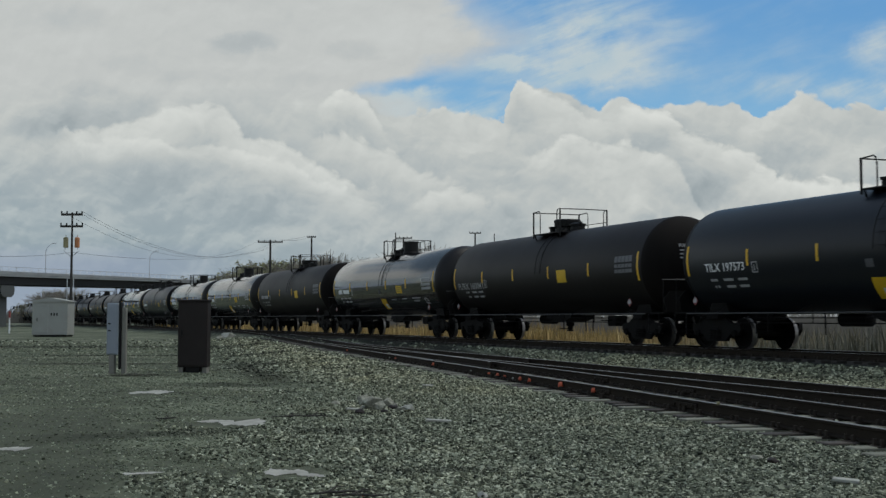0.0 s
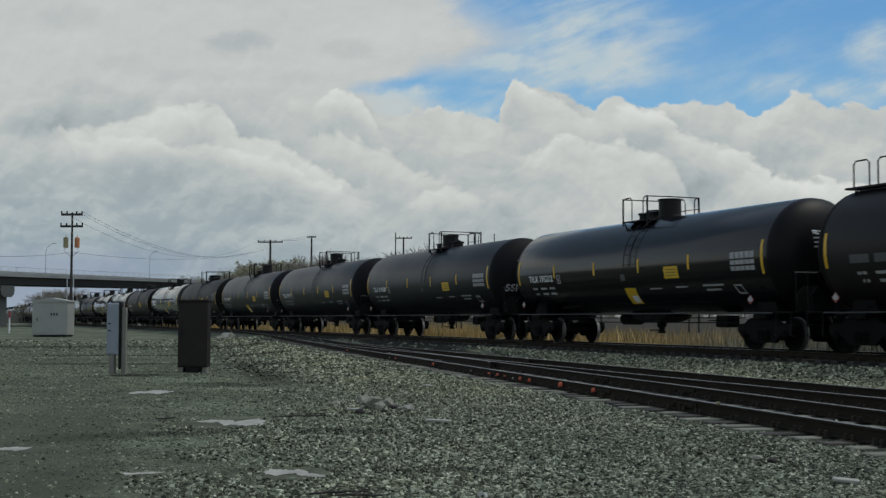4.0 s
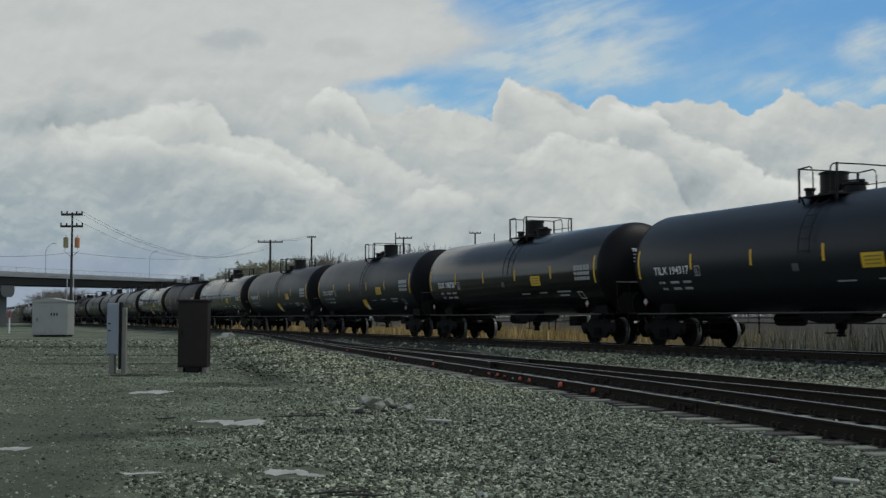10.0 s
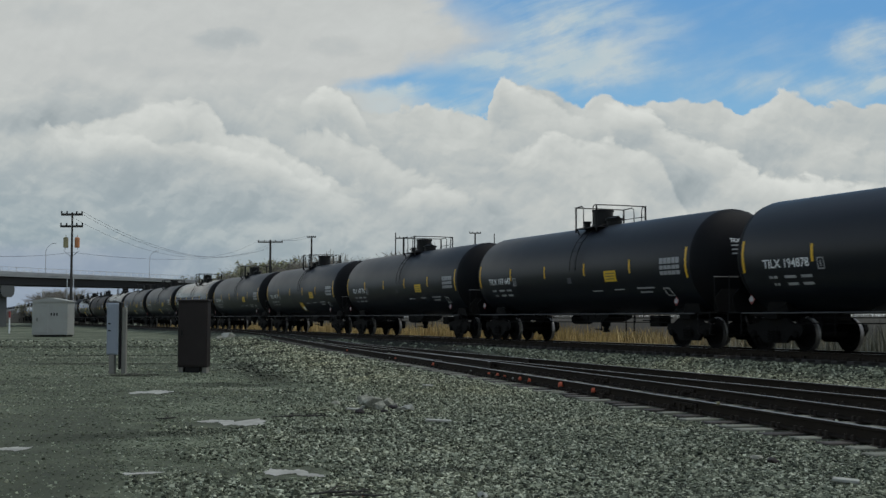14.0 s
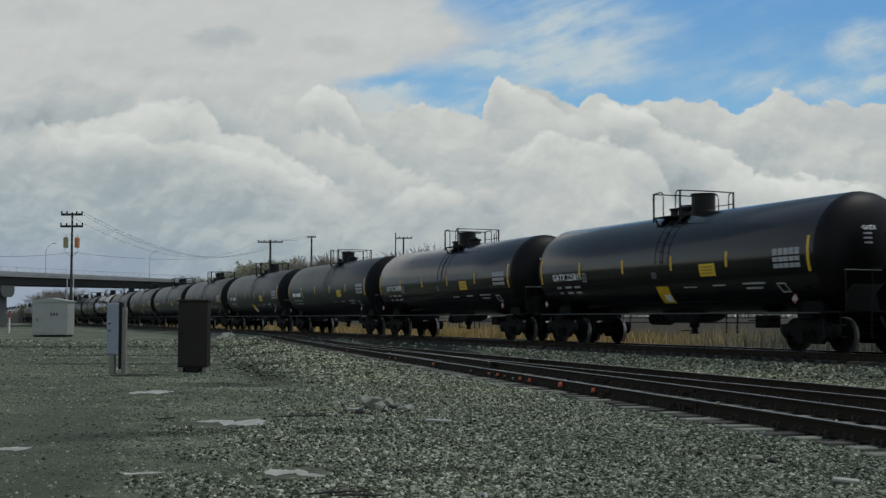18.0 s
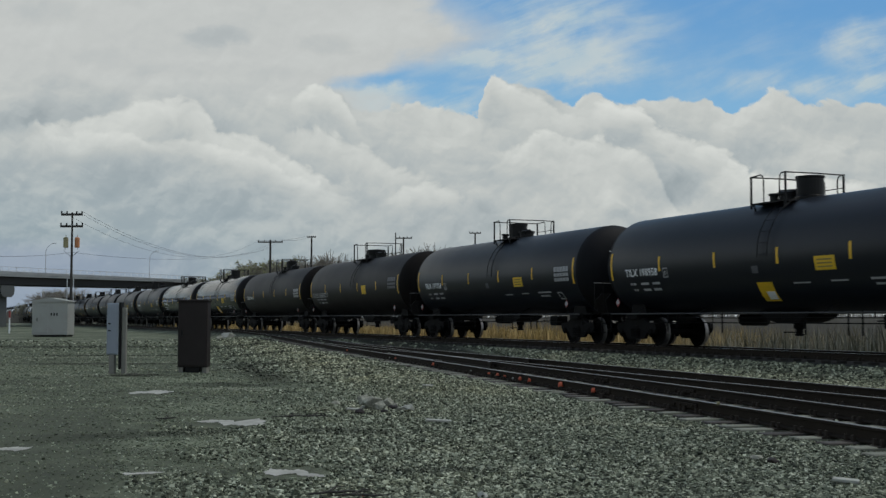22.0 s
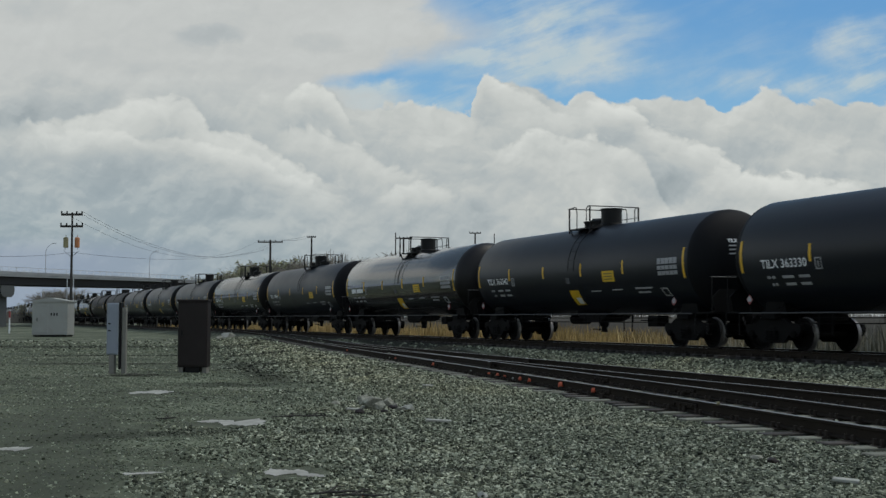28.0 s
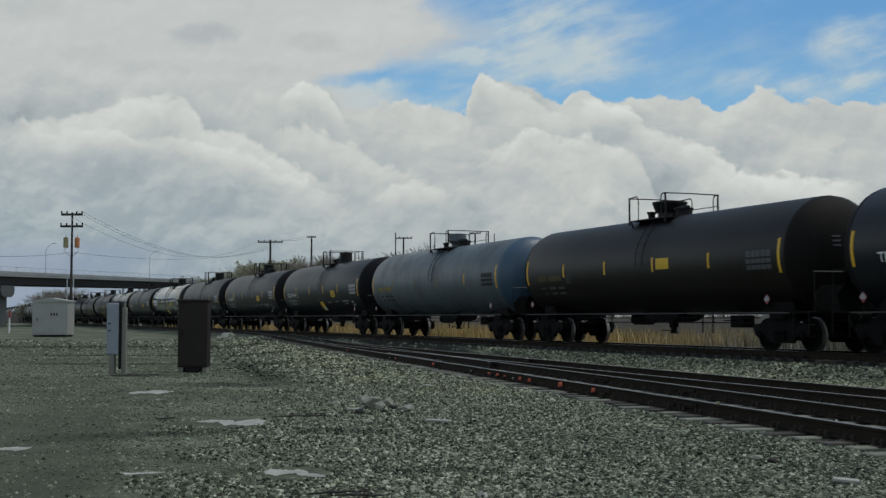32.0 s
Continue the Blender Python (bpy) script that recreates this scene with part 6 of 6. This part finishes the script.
def rocks():
    rnd = random.Random(31)
    for cx, row, r, mat, label in (
            (404, 601, 0.42, M_PLANK, "large pale rock lying beside the siding"), (390, 602, 0.26, M_ROCK, "pale rock lying beside the siding"), (412, 600, 0.30, M_PLANK, "pale broken rock lying beside the siding"),
            (664, 716, 0.19, M_ROCK, "grey rock half sunk in the ballast"), (686, 712, 0.12, M_ROCK, "grey rock half sunk in the ballast"), (645, 708, 0.13, M_ROCK, "grey rock half sunk in the ballast"), (722, 722, 0.11, M_PLANK, "pale broken rock on the ballast"), (640, 716, 0.09, M_ROCK, "grey rock half sunk in the ballast"), (697, 717, 0.085, M_CASE, "dark rock on the ballast"),
            (712, 720, 0.09, M_ROCK, "grey rock half sunk in the ballast"), (596, 707, 0.09, M_ROCK, "pale small rock on gravel"), (258, 583, 0.35, M_ROCK, "pale rock lying on the lot"),
            (638, 722, 0.085, M_CASE, "dark rock on the ballast"), (1362, 815, 0.075, M_CASE, "dark rock on the ballast"), (1336, 808, 0.07, M_ROCK, "pale small rock on gravel"),
            (850, 862, 0.06, M_PLANK, "pale small rock on gravel"), (652, 716, 0.07, M_CASE, "dark rock on the ballast"), (672, 718, 0.11, M_ROCK, "grey rock half sunk in the ballast"),
            (700, 713, 0.08, M_ROCK, "grey rock half sunk in the ballast"), (681, 722, 0.07, M_CASE, "dark rock on the ballast"), (655, 707, 0.08, M_ROCK, "grey rock half sunk in the ballast"),
            (628, 857, 0.025, M_FLAG, "small orange lump lying on gravel"), (641, 861, 0.02, M_FLAG, "small orange lump lying on gravel"), (615, 852, 0.015, M_FLAG, "small orange lump lying on gravel")):
        y = 1.4 * 2100 / (row - 564)
        x = col_x(cx, y)
        ob = part("rock", lump(rnd, r, 0.85 if 0.1 <= r < 0.2 else 0.6), mat)
        ob.location = (x, y, float(ground_z(x, y)) + r * (0.25 if r < 0.1 else 0.5 if r < 0.25 else 0.42))
        ob.rotation_euler = (0, 0, rnd.uniform(0, 6))
        tagged(ob, label, "rock", "loose rocks")
    # dead twigs on the lot
    for cx, row, ln, rz in ((525, 733, 0.75, 0.15), (560, 731, 0.4, -0.3), (600, 862, 0.5, 0.1), (640, 866, 0.45, -0.2), (300, 738, 0.3, 0.2), (240, 664, 1.2, 0.1)):
        y = 1.4 * 2100 / (row - 564)
        x = col_x(cx, y)
        bm = bmesh.new()
        pts, p = [], Vector((-ln / 2, 0, 0.02))
        for i in range(7):
            pts.append(p.copy())
            p += Vector((ln / 6, rnd.uniform(-0.05, 0.05), rnd.uniform(-0.008, 0.012)))
        rod(bm, pts, [0.006, 0.010, 0.012, 0.012, 0.010, 0.008, 0.004], 5)
        rod(bm, [pts[2], pts[2] + Vector((ln * 0.15, 0.1, 0.03)), pts[2] + Vector((ln * 0.3, 0.16, 0.02))], [0.008, 0.006, 0.003], 4)
        ob = part("twig", bm, M_WOOD)
        ob.location, ob.rotation_euler = (x, y, float(ground_z(x, y)) + 0.01), (0, 0, rz)
        tagged(ob, "dark dead twig lying on damp gravel", "twig", "dead twigs on the lot")
    for cx, row, ln, rz in ((776, 741, 0.36, 0.1), (757, 693, 0.32, 1.1), (625, 720, 0.20, 0.3), (1490, 847, 0.22, -0.4)):
        y = 1.4 * 2100 / (row - 564)
        x = col_x(cx, y)
        bm = bmesh.new()
        box(bm, -ln / 2, ln / 2, -0.045, 0.045, 0, 0.03, 0.006)
        ob = part("board_scrap", bm, M_PLANK)
        ob.location, ob.rotation_euler = (x, y, float(ground_z(x, y)) + 0.03), (0.05, 0.06, rz)
        tagged(ob, "bleached scrap of board on the gravel", "scrap", "scraps of board")
    # orange-painted rail anchors and marks on the near siding rail
    for cx, size, mat in ((767, 0.10, M_FLAG), (833, 0.05, M_PLANK), (865, 0.08, M_FLAG), (880, 0.09, M_FLAG), (893, 0.07, M_FLAG), (907, 0.05, M_PLANK), (920, 0.09, M_FLAG),
                          (936, 0.08, M_FLAG), (991, 0.12, M_FLAG), (1049, 0.10, M_FLAG), (615, 0.07, M_FLAG), (700, 0.07, M_FLAG), (690, 0.05, M_PLANK), (1268, 0.055, M_TAN)):
        k = (cx - 784) / 2100
        # where the sight line in plan meets the near rail
        d = 8.5 - 0.7525 - 0.07
        y = d / (k * SSIDE.x + SSIDE.y)
        bm = bmesh.new()
        size *= 0.75
        lathe(bm, [(size * 0.55, 0.0), (size * 0.6, size * 0.5), (size * 0.4, size), (0.0, size * 1.1)], "z", 8)
        ob = part("rail_anchor", bm, mat)
        ob.location = (k * y, y, 0.075 if cx != 1268 else 0.2)
        tagged(ob, "orange-painted rail anchor on the siding rail" if mat is M_FLAG else "pale rail anchor on the siding rail", "rail anchor", "rail anchors along the siding")
    for cx in (770, 870, 1063, 1210):
        k = (cx - 784) / 2100
        for d in (8.5 - 0.7525 - 0.02, 8.5 + 0.7525 - 0.02):
            y = d / (k * SSIDE.x + SSIDE.y)
            bm = bmesh.new()
            box(bm, -0.42, 0.42, -0.03, 0.0, -0.13, -0.05, 0.008)
            for i in range(4):
                lathe(bm, [(0.022, -0.055), (0.022, -0.03)], "y", 6, (-0.3 + 0.2 * i, 0, -0.09))
            ob = part("joint_bar", bm, M_RAIL)
            ob.matrix_basis = turned(Vector((k * y, y, 0.2)), SDIR) @ Matrix.Rotation(math.pi, 4, "Z")
            tagged(ob, "bolted rusty joint bar on the siding rail", "joint bar", "joint bars on the siding")


bungalow()
case()
rocks()
meter()
marker()
bridge()
poles()
trees()
far_woods()
reeds()
puddles()
stones()
thicket()
motions()
